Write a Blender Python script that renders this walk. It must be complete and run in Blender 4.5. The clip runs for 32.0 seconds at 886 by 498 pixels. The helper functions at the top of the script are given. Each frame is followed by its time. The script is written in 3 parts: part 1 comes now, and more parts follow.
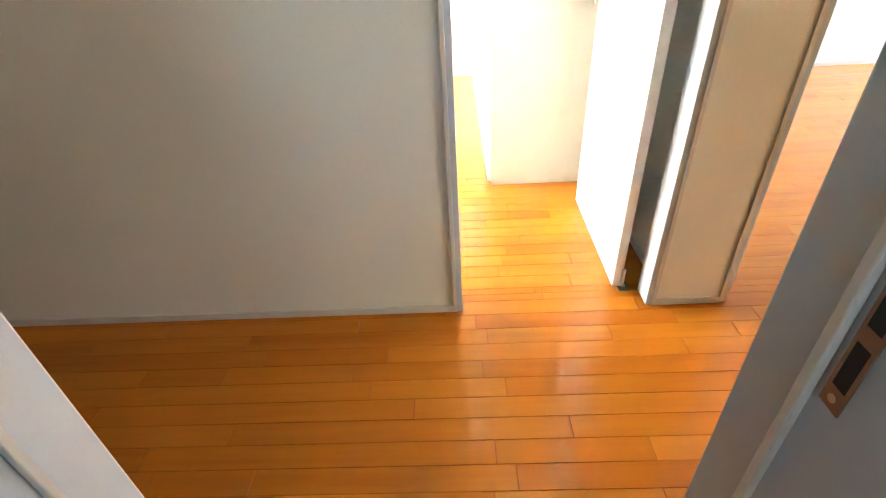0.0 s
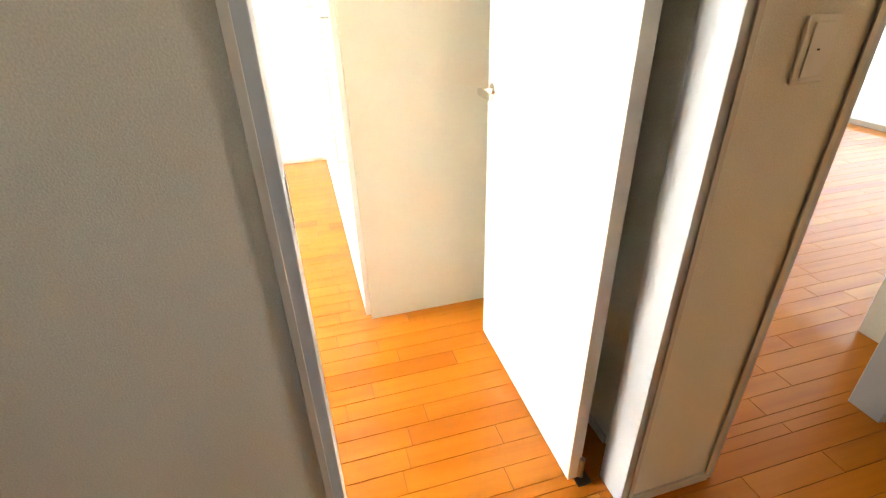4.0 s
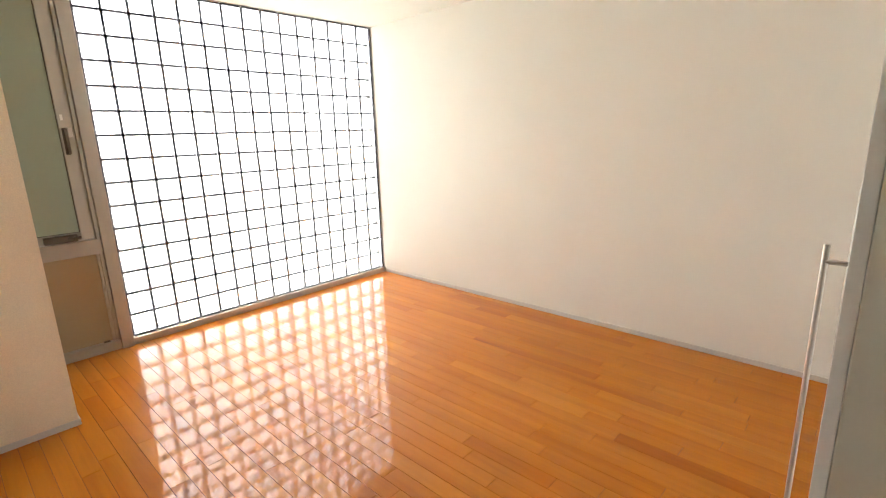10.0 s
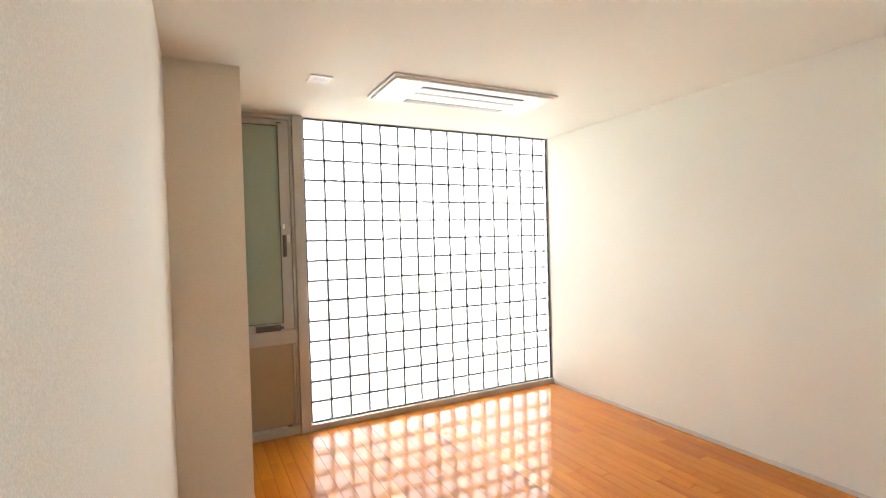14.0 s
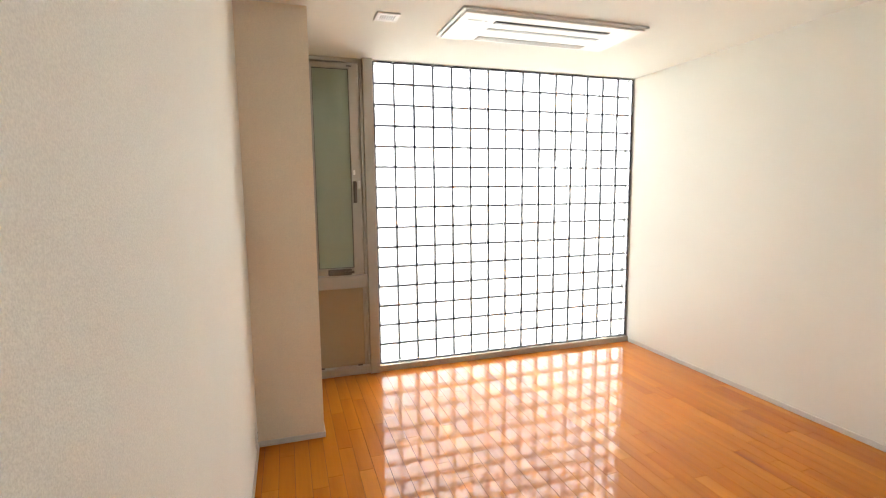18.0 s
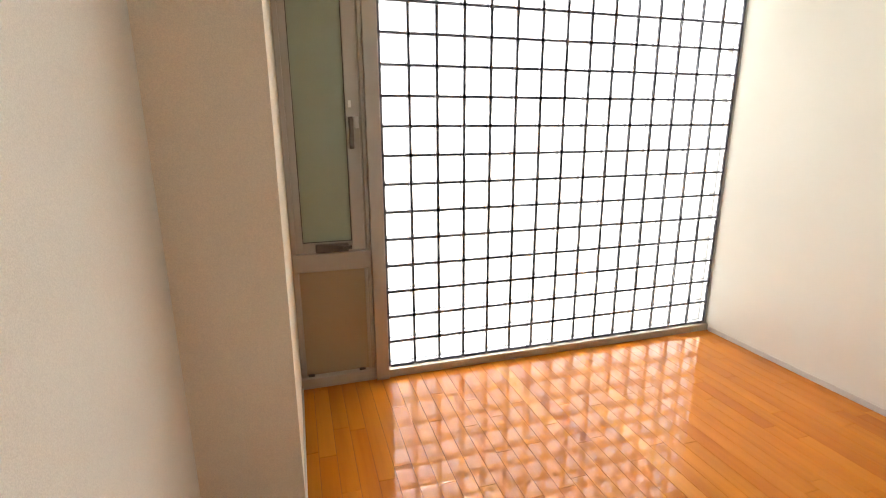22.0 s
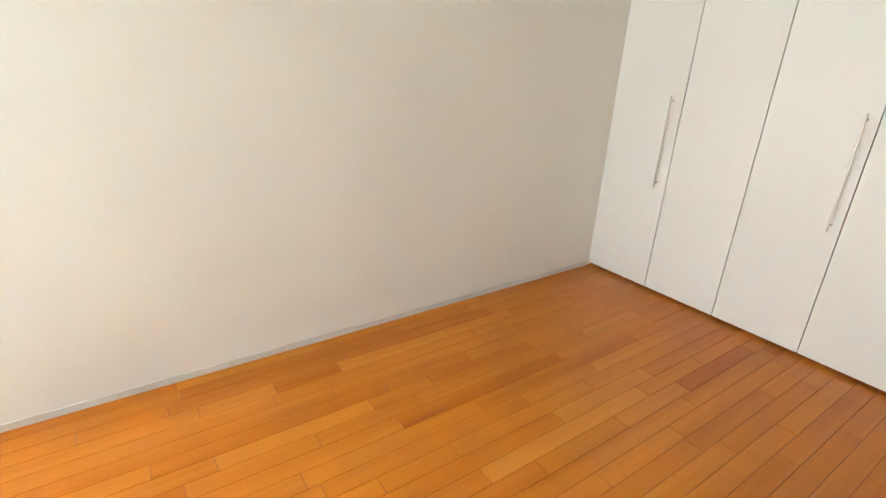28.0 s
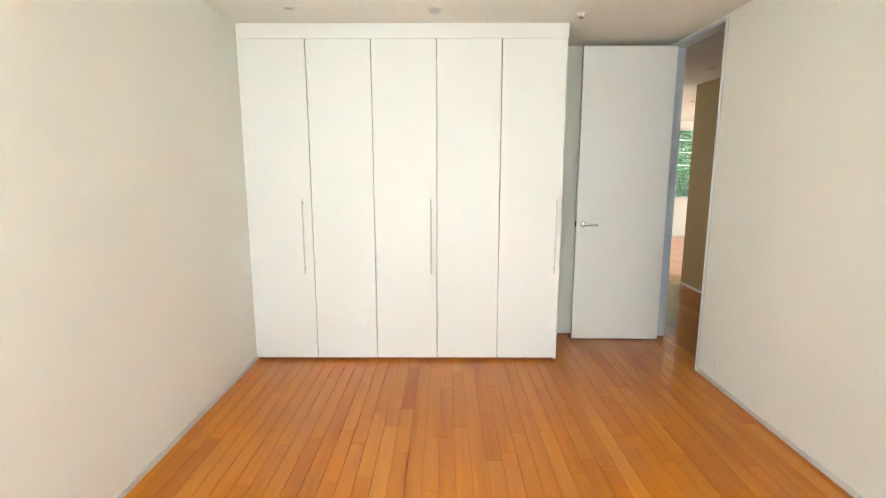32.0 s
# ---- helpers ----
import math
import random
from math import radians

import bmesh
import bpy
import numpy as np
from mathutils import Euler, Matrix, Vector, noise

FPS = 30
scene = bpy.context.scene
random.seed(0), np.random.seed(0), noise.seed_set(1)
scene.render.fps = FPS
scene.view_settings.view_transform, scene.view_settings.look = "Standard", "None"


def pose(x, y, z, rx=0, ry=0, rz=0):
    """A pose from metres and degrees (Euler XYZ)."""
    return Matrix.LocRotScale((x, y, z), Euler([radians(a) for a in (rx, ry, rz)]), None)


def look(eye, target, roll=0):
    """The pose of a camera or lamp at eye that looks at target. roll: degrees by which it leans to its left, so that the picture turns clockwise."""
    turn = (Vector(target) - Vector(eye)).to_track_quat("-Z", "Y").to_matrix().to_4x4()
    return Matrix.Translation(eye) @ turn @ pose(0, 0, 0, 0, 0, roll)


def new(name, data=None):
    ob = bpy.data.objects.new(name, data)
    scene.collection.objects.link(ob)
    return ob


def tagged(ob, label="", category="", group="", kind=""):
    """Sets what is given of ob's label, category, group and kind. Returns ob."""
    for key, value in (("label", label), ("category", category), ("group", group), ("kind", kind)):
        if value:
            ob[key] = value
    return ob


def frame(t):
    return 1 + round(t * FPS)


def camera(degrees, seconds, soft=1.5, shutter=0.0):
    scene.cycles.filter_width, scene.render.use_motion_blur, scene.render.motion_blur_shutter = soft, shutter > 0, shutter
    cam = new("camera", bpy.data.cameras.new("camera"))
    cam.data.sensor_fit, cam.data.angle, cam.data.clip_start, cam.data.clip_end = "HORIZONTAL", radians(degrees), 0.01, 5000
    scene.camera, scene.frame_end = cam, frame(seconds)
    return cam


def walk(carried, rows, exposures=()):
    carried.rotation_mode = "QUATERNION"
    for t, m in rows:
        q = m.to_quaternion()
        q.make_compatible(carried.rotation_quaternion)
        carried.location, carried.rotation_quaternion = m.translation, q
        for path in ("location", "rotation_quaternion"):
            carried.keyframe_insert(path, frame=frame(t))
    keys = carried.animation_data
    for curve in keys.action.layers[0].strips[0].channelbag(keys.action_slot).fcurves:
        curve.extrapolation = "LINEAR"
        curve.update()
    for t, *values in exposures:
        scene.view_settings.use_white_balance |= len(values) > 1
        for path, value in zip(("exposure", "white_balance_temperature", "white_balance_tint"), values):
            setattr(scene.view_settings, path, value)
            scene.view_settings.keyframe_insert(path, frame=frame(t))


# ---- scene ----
cam = camera(85.0, 32.0, soft=1.2)
PATH = [
    (0, (-4.727, -3.635, 1.295), (-3.088, -3.559, 0.151), -3.76),
    (0.5, (-4.646, -3.643, 1.336), (-3.006, -3.623, 0.192), -3.10),
    (1, (-4.530, -3.651, 1.337), (-2.873, -3.730, 0.220), -2.01),
    (1.5, (-4.444, -3.657, 1.346), (-2.768, -3.876, 0.276), -1.45),
    (2, (-4.384, -3.652, 1.345), (-2.710, -3.971, 0.298), -1.39),
    (2.5, (-4.311, -3.652, 1.345), (-2.643, -4.048, 0.314), -1.40),
    (4.5, (-3.837, -3.682, 1.268), (-2.155, -4.151, 0.297), -1.52),
    (5, (-3.743, -3.690, 1.267), (-2.058, -4.129, 0.290), -1.19),
    (5.5, (-3.697, -3.713, 1.262), (-2.009, -4.115, 0.274), -1.31),
    (6, (-3.621, -3.804, 1.260), (-1.913, -4.088, 0.264), -2.10),
    (6.5, (-3.563, -3.883, 1.273), (-1.845, -3.960, 0.254), -2.76),
    (7, (-3.486, -3.902, 1.289), (-1.764, -3.719, 0.285), -3.28),
    (7.5, (-3.401, -3.872, 1.285), (-1.679, -3.370, 0.398), -2.54),
    (8, (-3.236, -3.789, 1.328), (-1.569, -3.048, 0.509), -2.88),
    (8.5, (-3.187, -3.793, 1.357), (-1.590, -2.838, 0.624), -3.25),
    (9, (-3.172, -3.830, 1.377), (-1.687, -2.652, 0.737), -2.81),
    (9.5, (-3.165, -3.834, 1.391), (-1.723, -2.567, 0.831), -2.38),
    (10, (-3.173, -3.833, 1.399), (-1.754, -2.503, 0.933), -1.74),
    (10.5, (-3.136, -3.866, 1.400), (-1.774, -2.451, 1.021), -1.61),
    (11, (-3.091, -3.801, 1.418), (-1.819, -2.290, 1.104), -1.31),
    (11.5, (-3.060, -3.718, 1.444), (-1.855, -2.139, 1.216), -1.30),
    (12, (-3.049, -3.701, 1.448), (-1.914, -2.060, 1.304), -1.53),
    (12.5, (-3.087, -3.756, 1.444), (-2.051, -2.047, 1.354), -1.62),
    (13, (-3.091, -3.755, 1.433), (-2.113, -2.012, 1.375), -1.66),
    (13.5, (-3.088, -3.754, 1.434), (-2.145, -1.991, 1.390), -1.64),
    (14, (-3.091, -3.752, 1.421), (-2.180, -1.972, 1.388), -1.60),
    (14.5, (-3.086, -3.750, 1.418), (-2.213, -1.951, 1.381), -1.59),
    (15, (-3.072, -3.740, 1.433), (-2.250, -1.918, 1.373), -1.66),
    (15.5, (-3.072, -3.734, 1.432), (-2.280, -1.900, 1.346), -1.60),
    (17.5, (-3.049, -3.766, 1.409), (-2.381, -1.891, 1.218), -0.92),
    (18, (-2.998, -3.699, 1.410), (-2.389, -1.808, 1.176), -0.64),
    (18.5, (-2.952, -3.571, 1.426), (-2.368, -1.673, 1.183), -0.52),
    (19, (-2.930, -3.491, 1.423), (-2.361, -1.591, 1.164), -0.44),
    (19.5, (-2.871, -3.352, 1.406), (-2.322, -1.450, 1.121), -0.41),
    (20, (-2.794, -3.216, 1.416), (-2.282, -1.306, 1.114), -0.35),
    (20.5, (-2.779, -3.120, 1.396), (-2.312, -1.201, 1.085), -0.35),
    (21, (-2.789, -2.953, 1.405), (-2.339, -1.033, 1.073), -0.53),
    (21.5, (-2.847, -2.803, 1.408), (-2.335, -0.906, 1.034), -0.55),
    (22, (-2.785, -2.623, 1.435), (-2.230, -0.764, 0.953), -0.33),
    (22.5, (-2.722, -2.423, 1.438), (-2.115, -0.593, 0.907), -0.22),
    (23, (-2.696, -2.261, 1.412), (-2.027, -0.467, 0.836), 0.21),
    (23.5, (-2.674, -2.083, 1.401), (-1.850, -0.370, 0.782), 0.67),
    (24, (-2.633, -1.956, 1.355), (-1.607, -0.378, 0.677), 0.82),
    (24.5, (-2.566, -1.813, 1.340), (-1.415, -0.347, 0.617), 0.69),
    (26.5, (-2.387, -1.332, 1.383), (-0.590, -1.053, 0.550), -0.29),
    (27, (-2.294, -1.203, 1.366), (-0.473, -1.373, 0.556), 0.08),
    (27.5, (-2.258, -1.152, 1.357), (-0.500, -1.738, 0.605), 1.19),
    (28, (-2.064, -1.069, 1.356), (-0.538, -2.132, 0.621), 2.46),
    (28.5, (-2.027, -0.945, 1.388), (-0.833, -2.376, 0.661), 4.82),
    (29, (-2.044, -0.792, 1.392), (-1.098, -2.435, 0.754), 4.12),
    (29.5, (-1.896, -0.675, 1.388), (-1.170, -2.451, 0.825), 3.44),
    (30, (-1.744, -0.524, 1.405), (-1.421, -2.450, 0.976), 0.58),
    (30.5, (-1.641, -0.431, 1.408), (-1.452, -2.389, 1.045), 0.25),
    (31, (-1.486, -0.375, 1.420), (-1.371, -2.342, 1.078), 0.23),
    (31.5, (-1.412, -0.363, 1.414), (-1.383, -2.336, 1.088), 0.09),
    (32, (-1.411, -0.346, 1.420), (-1.405, -2.319, 1.093), 0.00),
]
# seconds, stops, kelvin, tint
EXPOSURES = [(0.0, 5.60, 6350, 6), (2.5, 4.85, 6500, 6), (4.5, 4.72, 7500, 10), (6.0, 4.24, 7250, 10), (7.0, 3.85, 7000, 9), (8.0, 3.12, 7000, 12), (9.0, 2.66, 6900, 12), (11.0, 2.39, 6600, 11),
             (18.0, 2.26, 6600, 11), (20.0, 2.08, 6750, 13), (23.0, 2.06, 6800, 13), (26.5, 1.96, 7000, 14), (28.0, 2.31, 6300, 6), (29.0, 2.62, 6250, 4.5), (30.0, 2.70, 6200, 4), (32.0, 2.66, 6200, 4)]
walk(cam, [(t, look(eye, target, roll)) for t, eye, target, roll in PATH], EXPOSURES)

# ---- plan, in metres: x east, y north, z up; the origin is the bedroom's north-east floor corner ----
CEIL = 2.39          # ceiling height
WX = -3.21           # bedroom face of the hall wall
HX = -3.30           # hall face of the same wall
HWX = -4.37          # hall face of the hall's west wall
HWB = -4.54          # back face of that wall
CLY = -3.80          # wardrobe front
CLX = -2.252         # wardrobe side
SY = -4.42           # wall behind the wardrobe
DN, DS = -3.631, -4.34   # bedroom doorway, clear sides
R2N, R2S = -4.647, -5.295  # doorway of the second room
PIT = 0.155          # glass block pitch
GX1, GX0 = -0.012, -0.012 - 15 * 0.155
GZ = 0.055

# ---- world and light ----
world = bpy.data.worlds.new("sky")
scene.world = world
world.use_nodes = True
wn = world.node_tree
sky = wn.nodes.new("ShaderNodeTexSky")
sky.sky_type = "NISHITA"
sky.sun_disc = False
sky.sun_elevation = radians(62)
sky.sun_rotation = radians(15)
wn.links.new(sky.outputs[0], wn.nodes["Background"].inputs[0])
wn.nodes["Background"].inputs[1].default_value = 0.05

sun = new("sun", bpy.data.lights.new("sun", "SUN"))
sun.data.energy, sun.data.angle, sun.data.color = 5.0, radians(2), (1.0, 0.93, 0.82)
sun.matrix_world = look((0, 0, 0), (-math.sin(radians(15)) * math.cos(radians(62)), -math.cos(radians(15)) * math.cos(radians(62)), -math.sin(radians(62))))


def area_lamp(name, width, height, watts, colour, m):
    """An area lamp: the sky's light at a window, or fill added out of view."""
    lamp = new(name, bpy.data.lights.new(name, "AREA"))
    lamp.data.shape, lamp.data.size, lamp.data.size_y = "RECTANGLE", width, height
    lamp.data.energy, lamp.data.color = watts, colour
    lamp.matrix_world = m
    return lamp


area_lamp("glass_block_daylight", 4.6, 2.9, 60, (1.0, 0.995, 0.95), look((-0.5, 1.2, -0.15), (-0.5, 0.0, -0.15)))
area_lamp("glass_block_skylight", 4.6, 4.4, 145, (1.0, 0.995, 0.96), look((-0.5, 1.2, 3.5), (-0.5, 0.0, 3.5)))
area_lamp("second_room_daylight", 2.6, 2.1, 5.6, (0.92, 0.97, 1.0), look((-1.75, -9.0, 1.2), (-1.75, -7.0, 1.2)))
# Fill lamp at an unseen west opening, added to brighten living room and hall
area_lamp("living_west_fill", 2.8, 1.5, 24, (0.95, 0.98, 1.0), look((-9.75, -8.3, 1.5), (-8.0, -8.3, 1.5)))
area_lamp("living_south_daylight", 1.15, 1.3, 5.2, (1.0, 0.985, 0.95), look((-5.0, -10.50, 1.52), (-4.2, -6.5, 1.4)))
# Weak fill added through an unseen opening, warm to tint the hall wall
area_lamp("first_room_fill", 0.8, 0.6, 0.04, (1.0, 0.91, 0.79), look((-6.55, -3.5, 1.5), (-5.0, -3.5, 1.4)))


# ---- materials ----
def material(name):
    m = bpy.data.materials.new(name)
    m.use_nodes = True
    return m, m.node_tree, m.node_tree.nodes["Principled BSDF"]


def node(tree, kind, **values):
    n = tree.nodes.new(kind)
    for key, v in values.items():
        n.inputs[key.replace("_", " ")].default_value = v
    return n


def coords(tree, scale=(1, 1, 1)):
    """World place, stretched."""
    geo = tree.nodes.new("ShaderNodeNewGeometry")
    mapping = tree.nodes.new("ShaderNodeMapping")
    mapping.inputs["Scale"].default_value = scale
    tree.links.new(geo.outputs["Position"], mapping.inputs["Vector"])
    return mapping.outputs["Vector"]


def ramp(tree, fac, stops):
    r = tree.nodes.new("ShaderNodeValToRGB")
    while len(r.color_ramp.elements) < len(stops):
        r.color_ramp.elements.new(0.5)
    for e, (p, c) in zip(r.color_ramp.elements, stops):
        e.position, e.color = p, (*c, 1)
    tree.links.new(fac, r.inputs["Fac"])
    return r.outputs["Color"]


def bumped(tree, bsdf, height, strength, distance):
    b = tree.nodes.new("ShaderNodeBump")
    b.inputs["Strength"].default_value, b.inputs["Distance"].default_value = strength, distance
    tree.links.new(height, b.inputs["Height"])
    tree.links.new(b.outputs["Normal"], bsdf.inputs["Normal"])


def surface(name, colour, rough, metal=0.0, grain=80.0, relief=0.15, depth=0.0006, vary=0.05, blotch=1.3, coat=0.0, fleck=0.01):
    """A plain surface: slow blotches and fine grain over one base colour."""
    m, tree, bsdf = material(name)
    slow = node(tree, "ShaderNodeTexNoise", Scale=blotch, Detail=5.0)
    fine = node(tree, "ShaderNodeTexNoise", Scale=grain, Detail=3.0)
    place = coords(tree)
    tree.links.new(place, slow.inputs["Vector"])
    tree.links.new(place, fine.inputs["Vector"])
    low, high = [tuple(min(1.0, c * k) for c in colour) for k in (1 - vary, 1 + vary)]
    tone = ramp(tree, slow.outputs["Fac"], [(0.3, low), (0.7, high)])
    speckle = tree.nodes.new("ShaderNodeMix")
    speckle.data_type, speckle.blend_type = "RGBA", "MULTIPLY"
    speckle.inputs["Factor"].default_value = 1.0
    k = fleck
    flecks = ramp(tree, fine.outputs["Fac"], [(0.3, (1 - k, 1 - k, 1 - k)), (0.7, (1 + k, 1 + k, 1 + k))])
    tree.links.new(tone, speckle.inputs["A"])
    tree.links.new(flecks, speckle.inputs["B"])
    tree.links.new(speckle.outputs["Result"], bsdf.inputs["Base Color"])
    bsdf.inputs["Metallic"].default_value = metal
    bsdf.inputs["Coat Weight"].default_value = coat
    span = tree.nodes.new("ShaderNodeMapRange")
    span.inputs["To Min"].default_value, span.inputs["To Max"].default_value = rough * 0.85, min(1.0, rough * 1.15)
    tree.links.new(slow.outputs["Fac"], span.inputs["Value"])
    tree.links.new(span.outputs["Result"], bsdf.inputs["Roughness"])
    bumped(tree, bsdf, fine.outputs["Fac"], relief, depth)
    return m


def wood_floor():
    """Varnished cherry-coloured boards: tone by the board, grain along the board, a slightly wavy lacquer."""
    m, tree, bsdf = material("lacquered_wood")
    info = tree.nodes.new("ShaderNodeObjectInfo")
    geo = tree.nodes.new("ShaderNodeNewGeometry")
    pick = tree.nodes.new("ShaderNodeMath")
    pick.operation = "ADD"
    tree.links.new(info.outputs["Random"], pick.inputs[0])
    tree.links.new(geo.outputs["Random Per Island"], pick.inputs[1])
    frac = tree.nodes.new("ShaderNodeMath")
    frac.operation = "FRACT"
    tree.links.new(pick.outputs[0], frac.inputs[0])
    shift = tree.nodes.new("ShaderNodeVectorMath")
    shift.operation = "MULTIPLY_ADD"
    shift.inputs[1].default_value = (7.0, 23.0, 0.0)
    comb = tree.nodes.new("ShaderNodeCombineXYZ")
    for k in range(3):
        tree.links.new(frac.outputs[0], comb.inputs[k])
    tree.links.new(comb.outputs[0], shift.inputs[0])
    tree.links.new(coords(tree, (46.0, 2.4, 1.0)), shift.inputs[2])
    grain = node(tree, "ShaderNodeTexNoise", Scale=1.0, Detail=6.0, Roughness=0.6)
    tree.links.new(shift.outputs[0], grain.inputs["Vector"])
    board = ramp(tree, frac.outputs[0], [(0.0, (0.47, 0.135, 0.009)), (0.10, (0.53, 0.163, 0.012)), (0.88, (0.57, 0.188, 0.015)), (1.0, (0.61, 0.222, 0.024))])
    streak = ramp(tree, grain.outputs["Fac"], [(0.3, (0.80, 0.74, 0.68)), (0.55, (1.0, 1.0, 1.0)), (0.8, (1.06, 1.05, 1.0))])
    mix = tree.nodes.new("ShaderNodeMix")
    mix.data_type, mix.blend_type = "RGBA", "MULTIPLY"
    mix.inputs["Factor"].default_value = 0.3
    tree.links.new(board, mix.inputs["A"])
    tree.links.new(streak, mix.inputs["B"])
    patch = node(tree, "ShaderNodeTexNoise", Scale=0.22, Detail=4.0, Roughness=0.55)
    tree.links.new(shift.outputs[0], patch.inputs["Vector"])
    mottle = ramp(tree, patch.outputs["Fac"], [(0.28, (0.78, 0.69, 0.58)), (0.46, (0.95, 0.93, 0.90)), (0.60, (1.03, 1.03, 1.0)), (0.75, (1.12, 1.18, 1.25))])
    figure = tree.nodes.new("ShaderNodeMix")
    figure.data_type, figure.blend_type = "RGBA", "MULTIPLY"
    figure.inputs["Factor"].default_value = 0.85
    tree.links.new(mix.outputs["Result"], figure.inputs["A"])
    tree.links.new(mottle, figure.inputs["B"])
    tree.links.new(figure.outputs["Result"], bsdf.inputs["Base Color"])
    wear = node(tree, "ShaderNodeTexNoise", Scale=2.3, Detail=6.0)
    tree.links.new(coords(tree), wear.inputs["Vector"])
    span = tree.nodes.new("ShaderNodeMapRange")
    span.inputs["To Min"].default_value, span.inputs["To Max"].default_value = 0.26, 0.44
    tree.links.new(wear.outputs["Fac"], span.inputs["Value"])
    tree.links.new(span.outputs["Result"], bsdf.inputs["Roughness"])
    bsdf.inputs["IOR"].default_value = 1.45
    bsdf.inputs["Specular IOR Level"].default_value = 0.08
    graze = node(tree, "ShaderNodeLayerWeight", Blend=0.5)
    gloss = tree.nodes.new("ShaderNodeMapRange")
    gloss.inputs["From Min"].default_value, gloss.inputs["From Max"].default_value = 0.55, 0.83
    gloss.inputs["To Min"].default_value, gloss.inputs["To Max"].default_value = 0.54, 1.0
    tree.links.new(graze.outputs["Facing"], gloss.inputs["Value"])
    tree.links.new(gloss.outputs["Result"], bsdf.inputs["Coat Weight"])
    bsdf.inputs["Coat IOR"].default_value = 1.45
    bsdf.inputs["Coat Roughness"].default_value = 0.03
    swell = node(tree, "ShaderNodeTexNoise", Scale=14.0, Detail=2.0)
    tree.links.new(coords(tree, (1.0, 0.5, 1.0)), swell.inputs["Vector"])
    bumped(tree, bsdf, swell.outputs["Fac"], 0.06, 0.003)
    tree.links.new(bsdf.inputs["Normal"].links[0].from_socket, bsdf.inputs["Coat Normal"])
    return m


def block_glass():
    """Clear pressed glass of a block's face and sides."""
    m, tree, bsdf = material("pressed_glass")
    bsdf.inputs["Base Color"].default_value = (0.97, 0.985, 0.99, 1)
    bsdf.inputs["Transmission Weight"].default_value = 1.0
    bsdf.inputs["Roughness"].default_value = 0.05
    bsdf.inputs["IOR"].default_value = 1.45
    return m


def block_back():
    """The block's ribbed, scattering back: upright light streaks and fine level ribs put into an uneven white, and
    shade painted along the edge.
    """
    m = bpy.data.materials.new("ribbed_opal_glass")
    m.use_nodes = True
    tree = m.node_tree
    tree.nodes.remove(tree.nodes["Principled BSDF"])
    own = tree.nodes.new("ShaderNodeTexCoord")
    info = tree.nodes.new("ShaderNodeObjectInfo")
    shift = tree.nodes.new("ShaderNodeVectorMath")
    shift.operation = "MULTIPLY_ADD"
    shift.inputs[1].default_value = (3.0, 5.0, 0.0)
    comb = tree.nodes.new("ShaderNodeCombineXYZ")
    for k in range(3):
        tree.links.new(info.outputs["Random"], comb.inputs[k])
    tree.links.new(comb.outputs[0], shift.inputs[0])
    tree.links.new(own.outputs["Object"], shift.inputs[2])
    band = tree.nodes.new("ShaderNodeTexWave")
    band.inputs["Scale"].default_value, band.inputs["Distortion"].default_value = 6.0, 1.2
    tree.links.new(shift.outputs[0], band.inputs["Vector"])
    ribs = tree.nodes.new("ShaderNodeTexWave")
    ribs.bands_direction = "Z"
    ribs.inputs["Scale"].default_value = 62.0
    tree.links.new(own.outputs["Object"], ribs.inputs["Vector"])
    tone = ramp(tree, band.outputs["Fac"], [(0.0, (0.80, 0.83, 0.86)), (0.5, (0.93, 0.945, 0.94)), (1.0, (0.97, 0.97, 0.95))])
    fine = ramp(tree, ribs.outputs["Fac"], [(0.0, (0.95, 0.95, 0.955)), (1.0, (1.0, 1.0, 1.0))])
    both = tree.nodes.new("ShaderNodeMix")
    both.data_type, both.blend_type = "RGBA", "MULTIPLY"
    both.inputs["Factor"].default_value = 1.0
    tree.links.new(tone, both.inputs["A"])
    tree.links.new(fine, both.inputs["B"])
    split = tree.nodes.new("ShaderNodeSeparateXYZ")
    tree.links.new(own.outputs["Object"], split.inputs[0])
    far = tree.nodes.new("ShaderNodeMath")
    far.operation = "MAXIMUM"
    for k, axis in enumerate(("X", "Z")):
        size = tree.nodes.new("ShaderNodeMath")
        size.operation = "ABSOLUTE"
        tree.links.new(split.outputs[axis], size.inputs[0])
        tree.links.new(size.outputs[0], far.inputs[k])
    # Edge darkened in colour where the block's sides would shade the back
    edge = ramp(tree, far.outputs[0], [(0.050, (1.0, 1.0, 1.0)), (0.0645, (0.55, 0.56, 0.58)), (0.0695, (0.10, 0.105, 0.115))])
    rim = tree.nodes.new("ShaderNodeMix")
    rim.data_type, rim.blend_type = "RGBA", "MULTIPLY"
    rim.inputs["Factor"].default_value = 1.0
    tree.links.new(both.outputs["Result"], rim.inputs["A"])
    tree.links.new(edge, rim.inputs["B"])
    soft = tree.nodes.new("ShaderNodeBsdfTranslucent")
    clear = tree.nodes.new("ShaderNodeBsdfRefraction")
    clear.inputs["Roughness"].default_value, clear.inputs["IOR"].default_value = 0.36, 1.45
    for n in (soft, clear):
        tree.links.new(rim.outputs["Result"], n.inputs["Color"])
    mix = tree.nodes.new("ShaderNodeMixShader")
    mix.inputs[0].default_value = 0.9
    tree.links.new(soft.outputs[0], mix.inputs[1])
    tree.links.new(clear.outputs[0], mix.inputs[2])
    tree.links.new(mix.outputs[0], tree.nodes["Material Output"].inputs["Surface"])
    return m


